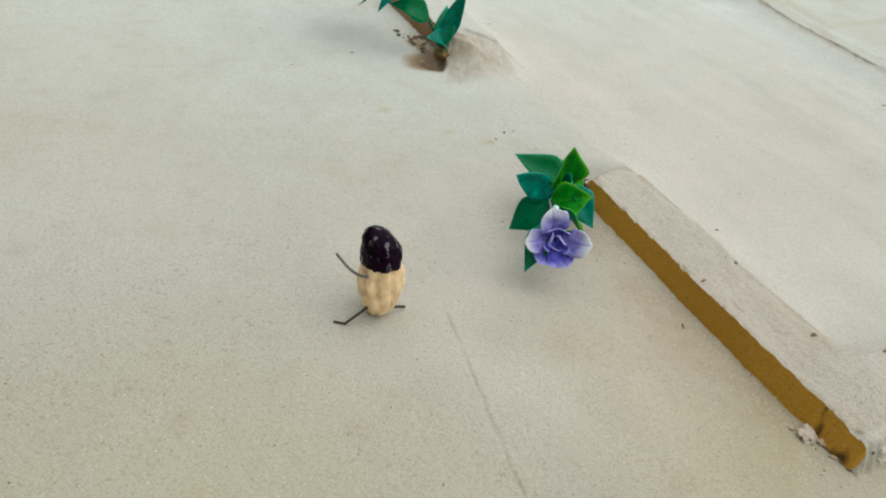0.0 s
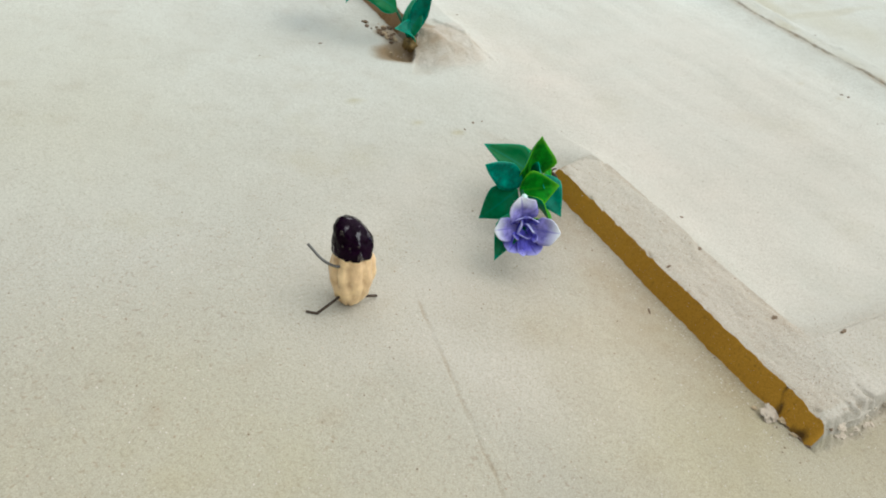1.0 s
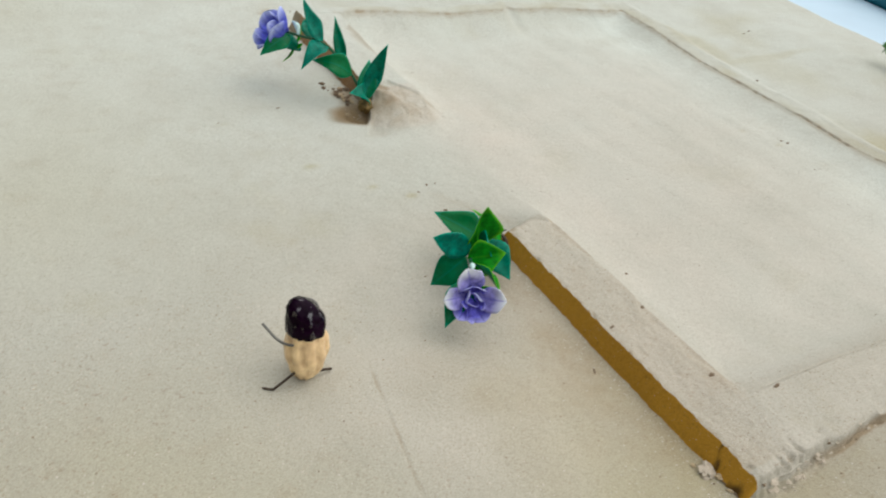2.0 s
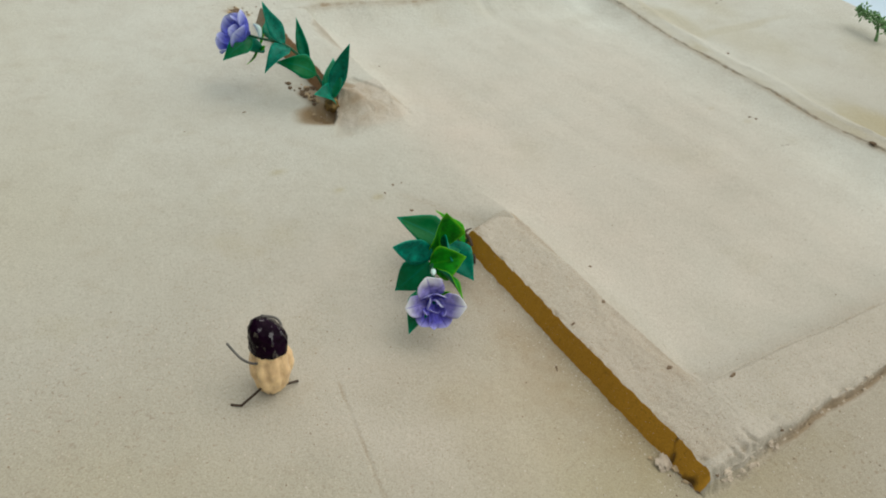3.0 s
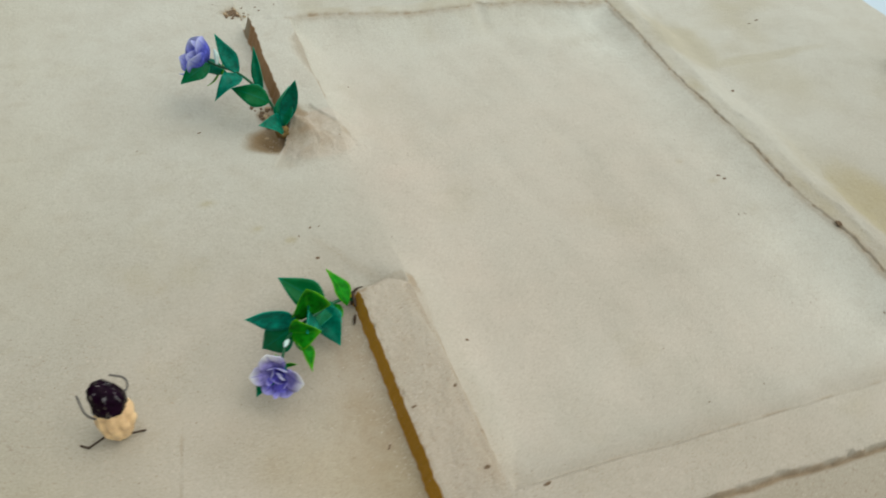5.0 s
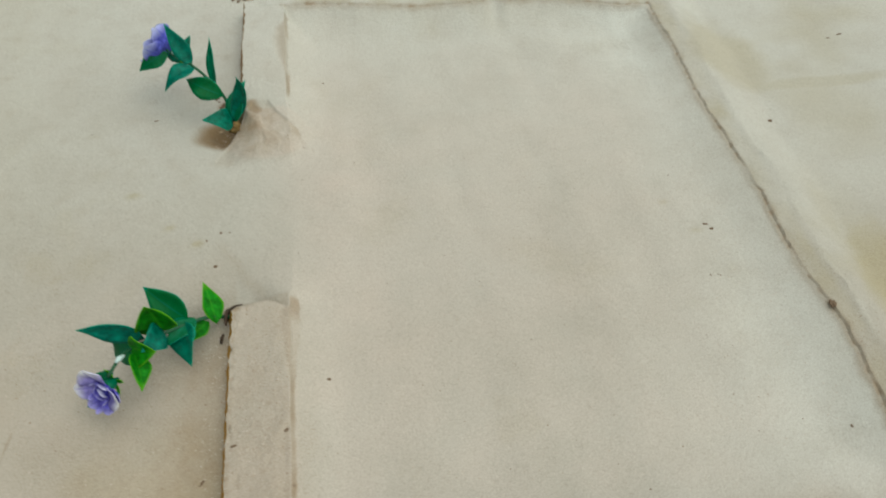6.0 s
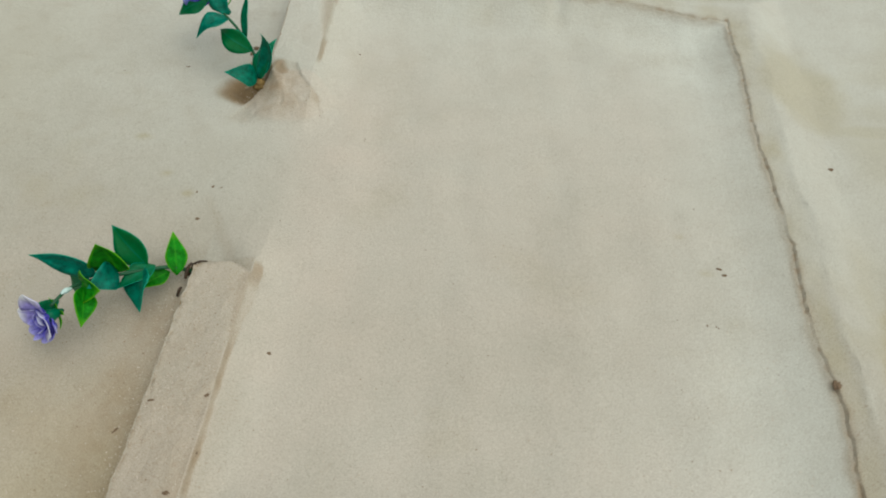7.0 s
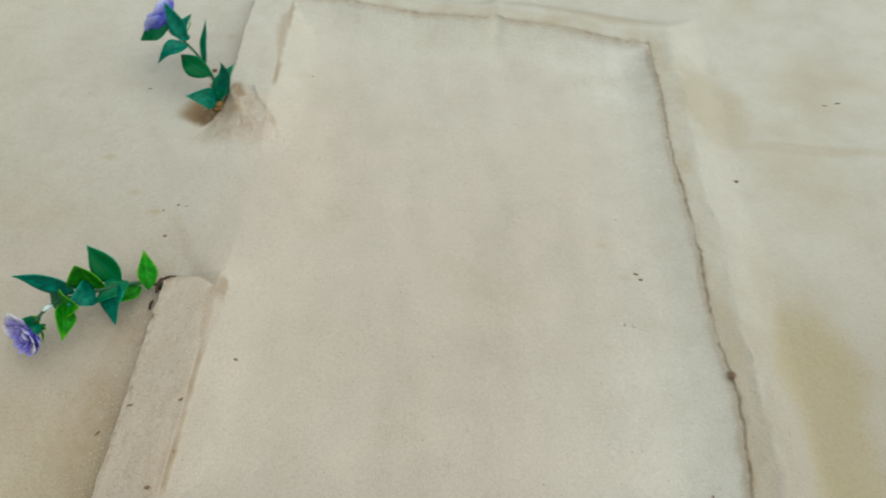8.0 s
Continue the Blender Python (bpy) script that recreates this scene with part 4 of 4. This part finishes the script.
near_sprig = sprig("flower_sprig", (0.197, 0.195, 0.002),
      ((0.1985, 0.1960, 0.002), (0.188, 0.1925, 0.009), (0.178, 0.1862, 0.0132), (0.168, 0.1785, 0.0178), (0.1600, 0.1720, 0.0212), (0.1556, 0.1655, 0.0232), (0.1518, 0.1575, 0.0225)),
      (((0.1913, 0.1903, 0.0060), (0.1861, 0.2080, 0.0148), (0.50, -0.45, 0.7), 0.0082, 1, 0.35, 0.08, 0.0),
       ((0.1800, 0.1893, 0.0132), (0.1618, 0.2029, 0.0224), (-0.2, -0.6, 0.75), 0.0120, 0, 0.25, 0.05, 0.0),
       ((0.1705, 0.1815, 0.0172), (0.1688, 0.1800, 0.0392), (0.10, -0.9, 0.3), 0.0150, 1, 0.55, -0.08, 0.04),
       ((0.1640, 0.1765, 0.0200), (0.1412, 0.1752, 0.0347), (-0.35, -0.75, 0.5), 0.0092, 0, 0.20, -0.06, 0.06),
       ((0.1605, 0.1752, 0.0195), (0.1475, 0.1778, 0.0066), (-0.5, -0.7, 0.4), 0.0120, 0, 0.20, 0.06, 0.0),
       ((0.1585, 0.1722, 0.0215), (0.1714, 0.1657, 0.0258), (-0.40, -0.75, 0.42), 0.0122, 1, 0.35, 0.06, 0.04),
       ((0.1600, 0.1700, 0.0205), (0.1639, 0.1537, 0.0152), (0.70, -0.1, 0.60), 0.0088, 1, 0.35, 0.08, 0.0),
       ((0.1790, 0.1880, 0.0138), (0.1813, 0.1693, 0.0064), (-0.45, -0.35, 0.8), 0.0118, 0, 0.25, 0.10, 0.0),
       ((0.1880, 0.1915, 0.0070), (0.1770, 0.1800, 0.0080), (0.2, -0.3, 0.9), 0.0070, 1, 0.25, 0.06, 0.0),
       ((0.1830, 0.1905, 0.0125), (0.1710, 0.1760, 0.0130), (-0.2, -0.4, 0.9), 0.0085, 0, 0.25, 0.06, 0.0),
       ((0.1708, 0.1812, 0.0195), (0.1662, 0.1668, 0.0255), (0.857, -0.13, 0.50), 0.0110, 0, 0.20, 0.10, -0.05),
       ((0.1520, 0.1630, 0.0190), (0.1395, 0.1536, 0.0071), (-0.5, -0.6, 0.5), 0.0085, 0, 0.25, 0.08, 0.0)),
      (0.1480, 0.1512, 0.0200), (-0.48, -0.80, 0.36), 0.0145,
      ((98, 0.50, 0.46, 0.76, -0.60, PETAL), (178, 0.46, 0.34, 0.60, -0.52, PETAL), (12, 0.46, 0.40, 0.72, -0.58, PETAL), (240, 0.66, 0.08, 0.50, 0.00, PETAL_SHADED), (306, 0.66, 0.10, 0.56, -0.02, PETAL_SHADED),
       (274, 0.62, 0.16, 0.26, 0.04, PETAL_SHADED), (140, 0.34, 0.08, 0.44, -0.10, PETAL_SHADED), (208, 0.60, -0.06, 0.44, -0.20, PETAL_SHADED), (344, 0.58, -0.06, 0.46, -0.20, PETAL_SHADED), (60, 0.34, 0.08, 0.44, -0.10, PETAL_SHADED),
       (215, 0.26, 0.18, 0.20, -0.05, PETAL_SHADED), (330, 0.28, 0.22, 0.20, -0.10, PETAL_SHADED), (270, 0.14, 0.04, 0.40, 0.0, PETAL_SHADED), (30, 0.14, 0.06, 0.40, 0.0, PETAL_SHADED), (150, 0.14, 0.06, 0.40, 0.0, PETAL_SHADED)),
      "green artificial sprig with a lilac flower, beside the ridge", 1)
# exposed pale calyx tube, added here in the shape of a bud
bud = bmesh.new()
tube(bud, ((0.1572, 0.1672, 0.0228), (0.1558, 0.1652, 0.0238), (0.1546, 0.1632, 0.0240)), (0.0006, 0.0013, 0.0005), sides=10)
part("bud", bud, BUD, near_sprig, "pale mint swelling by the flower")
far_sprig = sprig("flower_sprig", (0.1945, 0.3325, 0.000),
      ((0.1948, 0.3325, -0.002), (0.1936, 0.3345, 0.0055), (0.1904, 0.3440, 0.0160), (0.1825, 0.3495, 0.0265), (0.1738, 0.3545, 0.0336), (0.1640, 0.3630, 0.0346), (0.1580, 0.3710, 0.0345)),
      (((0.1936, 0.3330, 0.0060), (0.2040, 0.3332, 0.0393), (-0.4, -0.85, 0.3), 0.0098, 0, 0.35, -0.16, 0.14),
       ((0.1938, 0.3330, 0.0050), (0.2022, 0.3480, 0.0235), (-0.3, -0.7, 0.6), 0.0112, 0, 0.35, 0.10, -0.10),
       ((0.1942, 0.3322, 0.0066), (0.1801, 0.3240, 0.0172), (0.1, -0.55, 0.8), 0.0125, 0, 0.20, 0.16, -0.06),
       ((0.1860, 0.3470, 0.0210), (0.1871, 0.3645, 0.0420), (-0.6, -0.7, 0.3), 0.0070, 0, 0.40, 0.03, 0.05),
       ((0.1900, 0.3440, 0.0172), (0.1700, 0.3530, 0.0240), (-0.15, -0.70, 0.65), 0.0130, 0, 0.25, 0.26, -0.06),
       ((0.1770, 0.3535, 0.0318), (0.1589, 0.3437, 0.0250), (-0.25, -0.45, 0.8), 0.0100, 0, 0.35, 0.22, -0.06),
       ((0.1750, 0.3540, 0.0330), (0.1649, 0.3612, 0.0555), (0.3, -0.85, 0.3), 0.0098, 0, 0.30, -0.06, 0.04),
       ((0.1715, 0.3570, 0.0340), (0.1731, 0.3770, 0.0370), (-0.4, -0.4, 0.8), 0.0085, 0, 0.30, 0.08, 0.0),
       ((0.1610, 0.3665, 0.0335), (0.1429, 0.3636, 0.0248), (-0.1, -0.6, 0.8), 0.0115, 0, 0.25, 0.14, 0.0)),
      (0.1552, 0.3748, 0.0325), (-0.72, 0.10, 0.55), 0.0232,
      ((90, 0.38, 0.42, 0.62, -0.25, PETAL_BLUE), (162, 0.40, 0.38, 0.60, -0.25, PETAL_BLUE), (18, 0.38, 0.44, 0.60, -0.25, PETAL_BLUE), (234, 0.42, 0.34, 0.60, -0.30, PETAL_BLUE), (306, 0.40, 0.36, 0.62, -0.25, PETAL_BLUE),
       (125, 0.22, 0.40, 0.40, -0.15, PETAL_BLUE), (245, 0.22, 0.40, 0.40, -0.15, PETAL_BLUE), (5, 0.20, 0.42, 0.40, -0.15, PETAL_BLUE)),
      "green artificial sprig with a blue-lilac flower, in a hollow", 2, 1.04, PETAL_BLUE)
bud = bmesh.new()
tube(bud, ((0.1642, 0.3628, 0.0350), (0.1652, 0.3680, 0.0380), (0.1649, 0.3740, 0.0382)), (0.0008, 0.0017, 0.0005), sides=10)
part("bud", bud, BUD, far_sprig, "pale mint swelling by the flower")
knob = bmesh.new()
bmesh.ops.create_icosphere(knob, subdivisions=4, radius=1.0)
for v in knob.verts:
    p = v.co.copy()
    v.co = Vector((0.1943, 0.3322, 0.0030)) + Vector((p.x * 0.0042, p.y * 0.0036, p.z * 0.0040)) * (1 + 0.30 * noise.noise(p * 1.6) + 0.22 * noise.noise(p * 4.5))
part("root_knob", knob, KNOB, far_sprig, "rough olive-brown knob at the foot of the stem")


# ---- at the far edge ----
plant = thing("tiny_plant", (0.670, 0.272, 0.0), "tiny green model plant on a thin stalk", "plant")
bm = bmesh.new()
tube(bm, ((0.670, 0.272, -0.001), (0.671, 0.274, 0.006), (0.672, 0.278, 0.013)), (0.0018, 0.0012, 0.0010))
part("trunk", bm, MOSS, plant)
bm = bmesh.new()
rng = random.Random(4)
for k in range(260):
    f = rng.uniform(-0.6, 1.0)
    c = Vector((0.6720 + 0.006 * f, 0.2790 + 0.022 * f, 0.0155)) + Vector((rng.gauss(0, 0.0030), rng.gauss(0, 0.0030), rng.gauss(0, 0.0022)))
    d = Vector((rng.gauss(0, 1), rng.gauss(0, 1), rng.gauss(0.4, 1))).normalized() * 0.0032
    blade(bm, c, c + d, (rng.gauss(0, 1), rng.gauss(0, 1), 1), 0.0022, rows=3, cols=2)
part("crown", bm, MOSS, plant)

box = bmesh.new()
bmesh.ops.create_cube(box, size=1.0, matrix=pose(1.158, 0.50, -0.011, 0, 0, -4) @ Matrix.Diagonal((0.36, 1.2, 0.04, 1)))
bmesh.ops.bevel(box, geom=box.edges[:], offset=0.004, segments=3, affect="EDGES")
tagged(part("board", box, TEAL, None), "teal painted board lying on the pale floor", "board")

pebble = bmesh.new()
bmesh.ops.create_icosphere(pebble, subdivisions=3, radius=0.0095)
for v in pebble.verts:
    v.co = Vector((v.co.x, v.co.y * 0.9, v.co.z * 0.7)) * (1 + 0.06 * noise.noise(v.co * 180))
stone = part("bead", pebble, BLACK, None)
stone.location = (0.222, 0.5285, 0.0045)
tagged(stone, "small glossy black bead lying on the clay", "bead")


# ---- crumbs and bits on the clay ----
def crumb_mesh(seed, flat):
    bm = bmesh.new()
    bmesh.ops.create_icosphere(bm, subdivisions=3, radius=1.0)
    for v in bm.verts:
        p = v.co.copy()
        v.co *= 1 + 0.55 * noise.noise(p * 1.2 + Vector((seed, 0, seed))) + 0.40 * noise.noise(p * 2.7 + Vector((0, seed, 0))) + 0.22 * noise.noise(p * 6.0 + Vector((seed, seed, 0)))
        v.co = Vector((v.co.x, v.co.y, max(-0.4, v.co.z * flat)))
    return mesh_of("clay_crumb", bm, CRUMB, smooth=False)


CRUMBS = [crumb_mesh(k * 3.7, f) for k, f in enumerate((0.40, 0.52, 0.32, 0.45))]
PALE = [m.copy() for m in CRUMBS]
LUMPS = [m.copy() for m in CRUMBS]
for m in LUMPS:
    m.materials[0] = PALE_LUMP
for m in PALE:
    m.materials[0] = TAN


def on_clay(x, y):
    """The height of the clay at a place of the plan."""
    u, v = x, y
    for _ in range(4):
        px, py = place(u, v)
        u, v = u + x - px, v + y - py
    return height(u, v)


def crumb(x, y, z, sx, sy, turn=0.0, pale=False, k=0):
    ob = new("clay_crumb", (PALE if pale else CRUMBS)[k % 4])
    ob.matrix_basis = pose(x, y, z, 0, 0, turn) @ Matrix.Diagonal((sx, sy, (sx + sy) / 2, 1))
    return tagged(ob, "small pale crumb of broken clay" if pale else "tiny dark brown crumb of dry clay", "clay crumb", "crumbs on the clay")


# dark specks, some of them standing for holes and small shadows
CRUMB_SPOTS = (
    (0.1894, 0.2520, 0.0000, 0.7, 0.9, -15),
    (0.1820, 0.2478, 0.0000, 0.4, 0.8, 7),
    (0.1875, 0.2300, 0.0000, 1.3, 1.0, 4),
    (0.2293, 0.2323, 0.0000, 0.4, 0.4, -22),
    (0.2416, 0.1568, 0.0000, 1.1, 0.7, -7),
    (0.2234, 0.1305, 0.0090, 1.0, 0.7, 28),
    (0.2261, 0.1066, 0.0090, 0.5, 0.5, 8),
    (0.2206, 0.0888, 0.0099, 1.3, 0.9, 0),
    (0.2022, 0.1259, 0.0099, 1.4, 0.5, 10),
    (0.2410, 0.0739, 0.0110, 1.8, 0.6, 7),
    (0.1879, 0.1163, 0.0000, 0.5, 1.4, -26),
    (0.0868, 0.1326, 0.0000, 0.3, 0.5, 8),
    (0.0713, 0.1178, 0.0000, 0.3, 0.5, -30),
    (0.0424, 0.2204, 0.0000, 0.3, 0.4, 28),
    (0.1106, 0.3393, 0.0000, 0.8, 0.5, 23),
    (0.1474, 0.3471, 0.0000, 0.7, 0.5, 0),
    (0.4470, 0.2262, 0.0000, 1.6, 0.6, -14),
    (0.4488, 0.2228, 0.0000, 1.2, 0.7, 5),
    (0.3368, 0.0871, 0.0030, 0.6, 0.4, -16),
    (0.4418, 0.1918, 0.0000, 0.5, 0.4, -18),
    (0.2623, 0.2970, 0.0000, 0.5, 0.4, 15),
    (0.2471, 0.3709, 0.0000, 0.7, 0.5, 0),
    (0.1521, 0.1893, 0.0000, 0.7, 0.5, 4),
    (0.4409, 0.1924, 0.0000, 0.5, 0.4, 23),
    (0.2622, 0.2955, 0.0000, 0.4, 0.4, 5),
    (0.5190, 0.3052, 0.0010, 1.6, 0.9, 0),
    (0.5965, 0.3832, 0.0010, 2.0, 0.5, -5),
    (0.6055, 0.3858, 0.0010, 2.0, 0.6, 10),
    (0.4671, 0.1032, 0.0030, 0.6, 0.8, 25),
    (0.3698, 0.0873, 0.0000, 0.4, 0.4, -21),
    (0.4881, 0.4896, 0.0000, 0.4, 0.3, -16),
    (0.4368, 0.1924, 0.0000, 0.4, 0.7, 10),
    (0.1466, 0.3467, 0.0000, 1.0, 0.5, -21),
    (0.1939, 0.2515, 0.0000, 0.6, 0.4, 25),
    (0.4391, 0.2648, 0.0000, 0.8, 0.4, 29),
    (0.1945, 0.4751, 0.0000, 0.9, 0.9, 3),
    (0.2109, 0.4870, 0.0000, 0.9, 0.9, -6),
    (0.1944, 0.4806, 0.0000, 0.9, 0.7, 17),
    (0.1978, 0.4722, 0.0000, 0.8, 0.9, -30),
    (0.2038, 0.4778, 0.0000, 0.7, 0.8, 12),
    (0.2010, 0.4880, 0.0000, 1.1, 0.8, 19),
    (0.2123, 0.4824, 0.0020, 0.8, 0.8, -26),
    (0.2250, 0.4883, 0.0020, 0.6, 0.7, -20),
    (0.1864, 0.4775, 0.0000, 0.7, 0.6, 18),
    (0.1811, 0.4921, 0.0000, 0.9, 0.4, 7),
    (0.1874, 0.1158, 0.0000, 0.4, 1.3, -28),
    (0.0866, 0.1319, 0.0000, 0.3, 0.3, -11),
    (0.1239, 0.1413, 0.0000, 0.4, 0.3, 19),
)
for k, (x, y, z, sx, sy, turn) in enumerate(CRUMB_SPOTS):
    crumb(x, y, on_clay(x, y) - 0.1e-3, sx * 1e-3, sy * 1e-3, turn, False, k)


def twig(pts, r, label):
    bm = bmesh.new()
    tube(bm, pts, [r * k for k in (0.7, 1.0, 0.9, 0.6)][:len(pts)], 6)
    ob = new("twig", mesh_of("twig", bm, TWIG))
    return tagged(ob, label, "twig")


twig(((0.1945, 0.1990, 0.0030), (0.1965, 0.1992, 0.0042), (0.1990, 0.2002, 0.0050), (0.2025, 0.2008, 0.0048)), 0.0005, "short black twig stuck beside the ridge")
twig(((0.1952, 0.1958, 0.0030), (0.1965, 0.1976, 0.0042), (0.1980, 0.1992, 0.0050), (0.1995, 0.1998, 0.0050)), 0.0006, "dark splinter of bark at the end of the ridge")
twig(((0.1945, 0.1938, 0.0015), (0.1953, 0.1950, 0.0026), (0.1960, 0.1962, 0.0030), (0.1968, 0.1978, 0.0030)), 0.0008, "dark splinter of bark at the end of the ridge")

twig(((0.1952, 0.1895, 0.0050), (0.1955, 0.1925, 0.0068), (0.1957, 0.1955, 0.0070), (0.1956, 0.1985, 0.0052)), 0.0009, "dark strip of bark wedged along the ridge's end")
twig(((0.1926, 0.1825, 0.0006), (0.1931, 0.1840, 0.0022), (0.1936, 0.1850, 0.0030), (0.1940, 0.1862, 0.0028)), 0.0008, "short brown splinter below the sprig")

# crumbled clay heaped at the far end of the ridge
rng = random.Random(8)
for k in range(34):
    a, d = rng.uniform(0, math.tau), rng.random() ** 0.7
    x, y = 0.1935 + 0.0085 * d * math.cos(a), 0.4775 + 0.0075 * d * math.sin(a)
    size = rng.uniform(0.6, 1.6) * (1.2 - 0.5 * d) * 1e-3
    crumb(x, y, on_clay(x, y) + 0.2 * size, size * rng.uniform(0.8, 1.4), size, rng.uniform(-80, 80), k % 3 == 0, k)

# rubble that has come down beside the far sprig
for k in range(26):
    x, y = 0.1880 + rng.gauss(0, 0.0030), 0.3550 + rng.gauss(0, 0.0070)
    size = rng.uniform(0.5, 1.7) * 1e-3
    crumb(x, y, on_clay(x, y) + 0.2 * size, size * rng.uniform(0.8, 1.4), size, rng.uniform(-80, 80), k % 2 == 0, k)


lump = new("clay_flake", LUMPS[2])
lump.matrix_basis = pose(0.1930, 0.0615, 0.0012, 8, -10, 35) @ Matrix.Diagonal((0.0036, 0.0025, 0.0030, 1))
tagged(lump, "broken flake of tan clay leaning on the ridge", "clay flake")

# broken bits at the foot of the ridge's corner
for k, (x, y, z, sx, sy, turn) in enumerate(((0.1905, 0.0655, 0.0003, 0.9, 0.7, -30), (0.1952, 0.0578, 0.0006, 1.4, 1.2, -10), (0.1950, 0.0520, 0.0004, 0.8, 1.0, 40))):
    crumb(x, y, z, sx * 1e-3, sy * 1e-3, turn, True, k)
# the first four dark bits are added to stand for shaded gaps and pits
for k, (x, y, z, sx, sy, turn) in enumerate(((0.1954, 0.0552, 0.0002, 0.4, 1.2, 12), (0.1957, 0.0502, 0.0002, 0.4, 1.0, -8), (0.1960, 0.0468, 0.0004, 0.5, 0.8, 20),
      (0.2385, 0.0470, 0.0035, 0.7, 0.5, -20),
      (0.4852, 0.1627, 0.0085, 2.2, 1.6, 60), (0.1880, 0.3440, 0.0010, 1.4, 1.1, 20), (0.1905, 0.3480, 0.0012, 1.1, 1.3, -15), (0.1860, 0.3500, 0.0008, 1.2, 0.8, 40))):
    crumb(x, y, max(z, on_clay(x, y)), sx * 1e-3, sy * 1e-3, turn, False, k)

# pale lumps along the broken edge of the near border
rng = random.Random(12)
for k in range(30):
    u = 0.2005 + 0.105 * (k + rng.uniform(0.1, 0.9)) / 30
    v = 0.0448 + rng.uniform(-0.0018, 0.0012)
    x, y = place(u, v)
    size = rng.uniform(0.35, 0.90) * 1e-3
    ob = crumb(x, y, height(u, v) - 0.1 * size, size * rng.uniform(0.8, 1.5), size, rng.uniform(-60, 60), k % 15 != 0, k)
    if k % 15:
        ob.data = LUMPS[k % 4]
for k in range(7):
    u = 0.2030 + 0.036 * (k + rng.uniform(0.1, 0.9)) / 7
    x, y = place(u, 0.0440 + rng.uniform(-0.0012, 0.0010))
    size = rng.uniform(1.0, 1.9) * 1e-3
    crumb(x, y, on_clay(x, y) - 0.2 * size, size * rng.uniform(0.9, 1.5), size, rng.uniform(-60, 60), True, k).data = LUMPS[k % 4]


# ---- loose sand ----
def sand_grains(fields, seed):
    """Loose angular grains strewn over stretches of the plan, as (count, u0, u1, v0, v1, smallest, largest)."""
    rng = random.Random(seed)
    verts, faces = [], []
    for count, u0, u1, v0, v1, least, most in fields:
        for k in range(count):
            u, v = rng.uniform(u0, u1), rng.uniform(v0, v1)
            x, y = place(u, v)
            c = Vector((x, y, height(u, v)))
            r = least + (most - least) * rng.random() ** 3
            a = rng.uniform(0, math.tau)
            n = len(verts)
            for ang, up in ((0, -0.1), (1.4, 0.25), (3.0, 0.1), (4.6, 0.2)):
                w = r * rng.uniform(0.7, 1.3)
                verts.append(c + Vector((math.cos(a + ang) * w, math.sin(a + ang) * w, up * r)))
            verts.append(c + Vector((rng.uniform(-0.3, 0.3) * r, rng.uniform(-0.3, 0.3) * r, r * rng.uniform(0.5, 0.9))))
            faces += [(n, n + 1, n + 4), (n + 1, n + 2, n + 4), (n + 2, n + 3, n + 4), (n + 3, n, n + 4), (n + 3, n + 2, n + 1, n)]
    me = bpy.data.meshes.new("sand_grains")
    me.from_pydata(verts, [], faces)
    me.materials.append(GRAIN)
    return tagged(new("sand_grains", me), "fine loose grains of pale and brown sand on the clay", "sand", kind="stuff")


sand_grains(((9000, -0.05, 0.195, -0.03, 0.21, 0.00012, 0.00040), (3000, 0.1992, 0.2250, 0.046, 0.200, 0.00012, 0.00034), (250, 0.1964, 0.1992, 0.047, 0.200, 0.00010, 0.00024), (3500, 0.2000, 0.3300, 0.044, 0.085, 0.00012, 0.00034),
             (500, 0.186, 0.1957, 0.045, 0.200, 0.00015, 0.00050), (1800, 0.1900, 0.4200, -0.02, 0.043, 0.00013, 0.00050), (300, 0.182, 0.240, 0.305, 0.345, 0.00015, 0.00050), (4000, 0.23, 0.47, 0.085, 0.30, 0.00012, 0.00036)), 31)
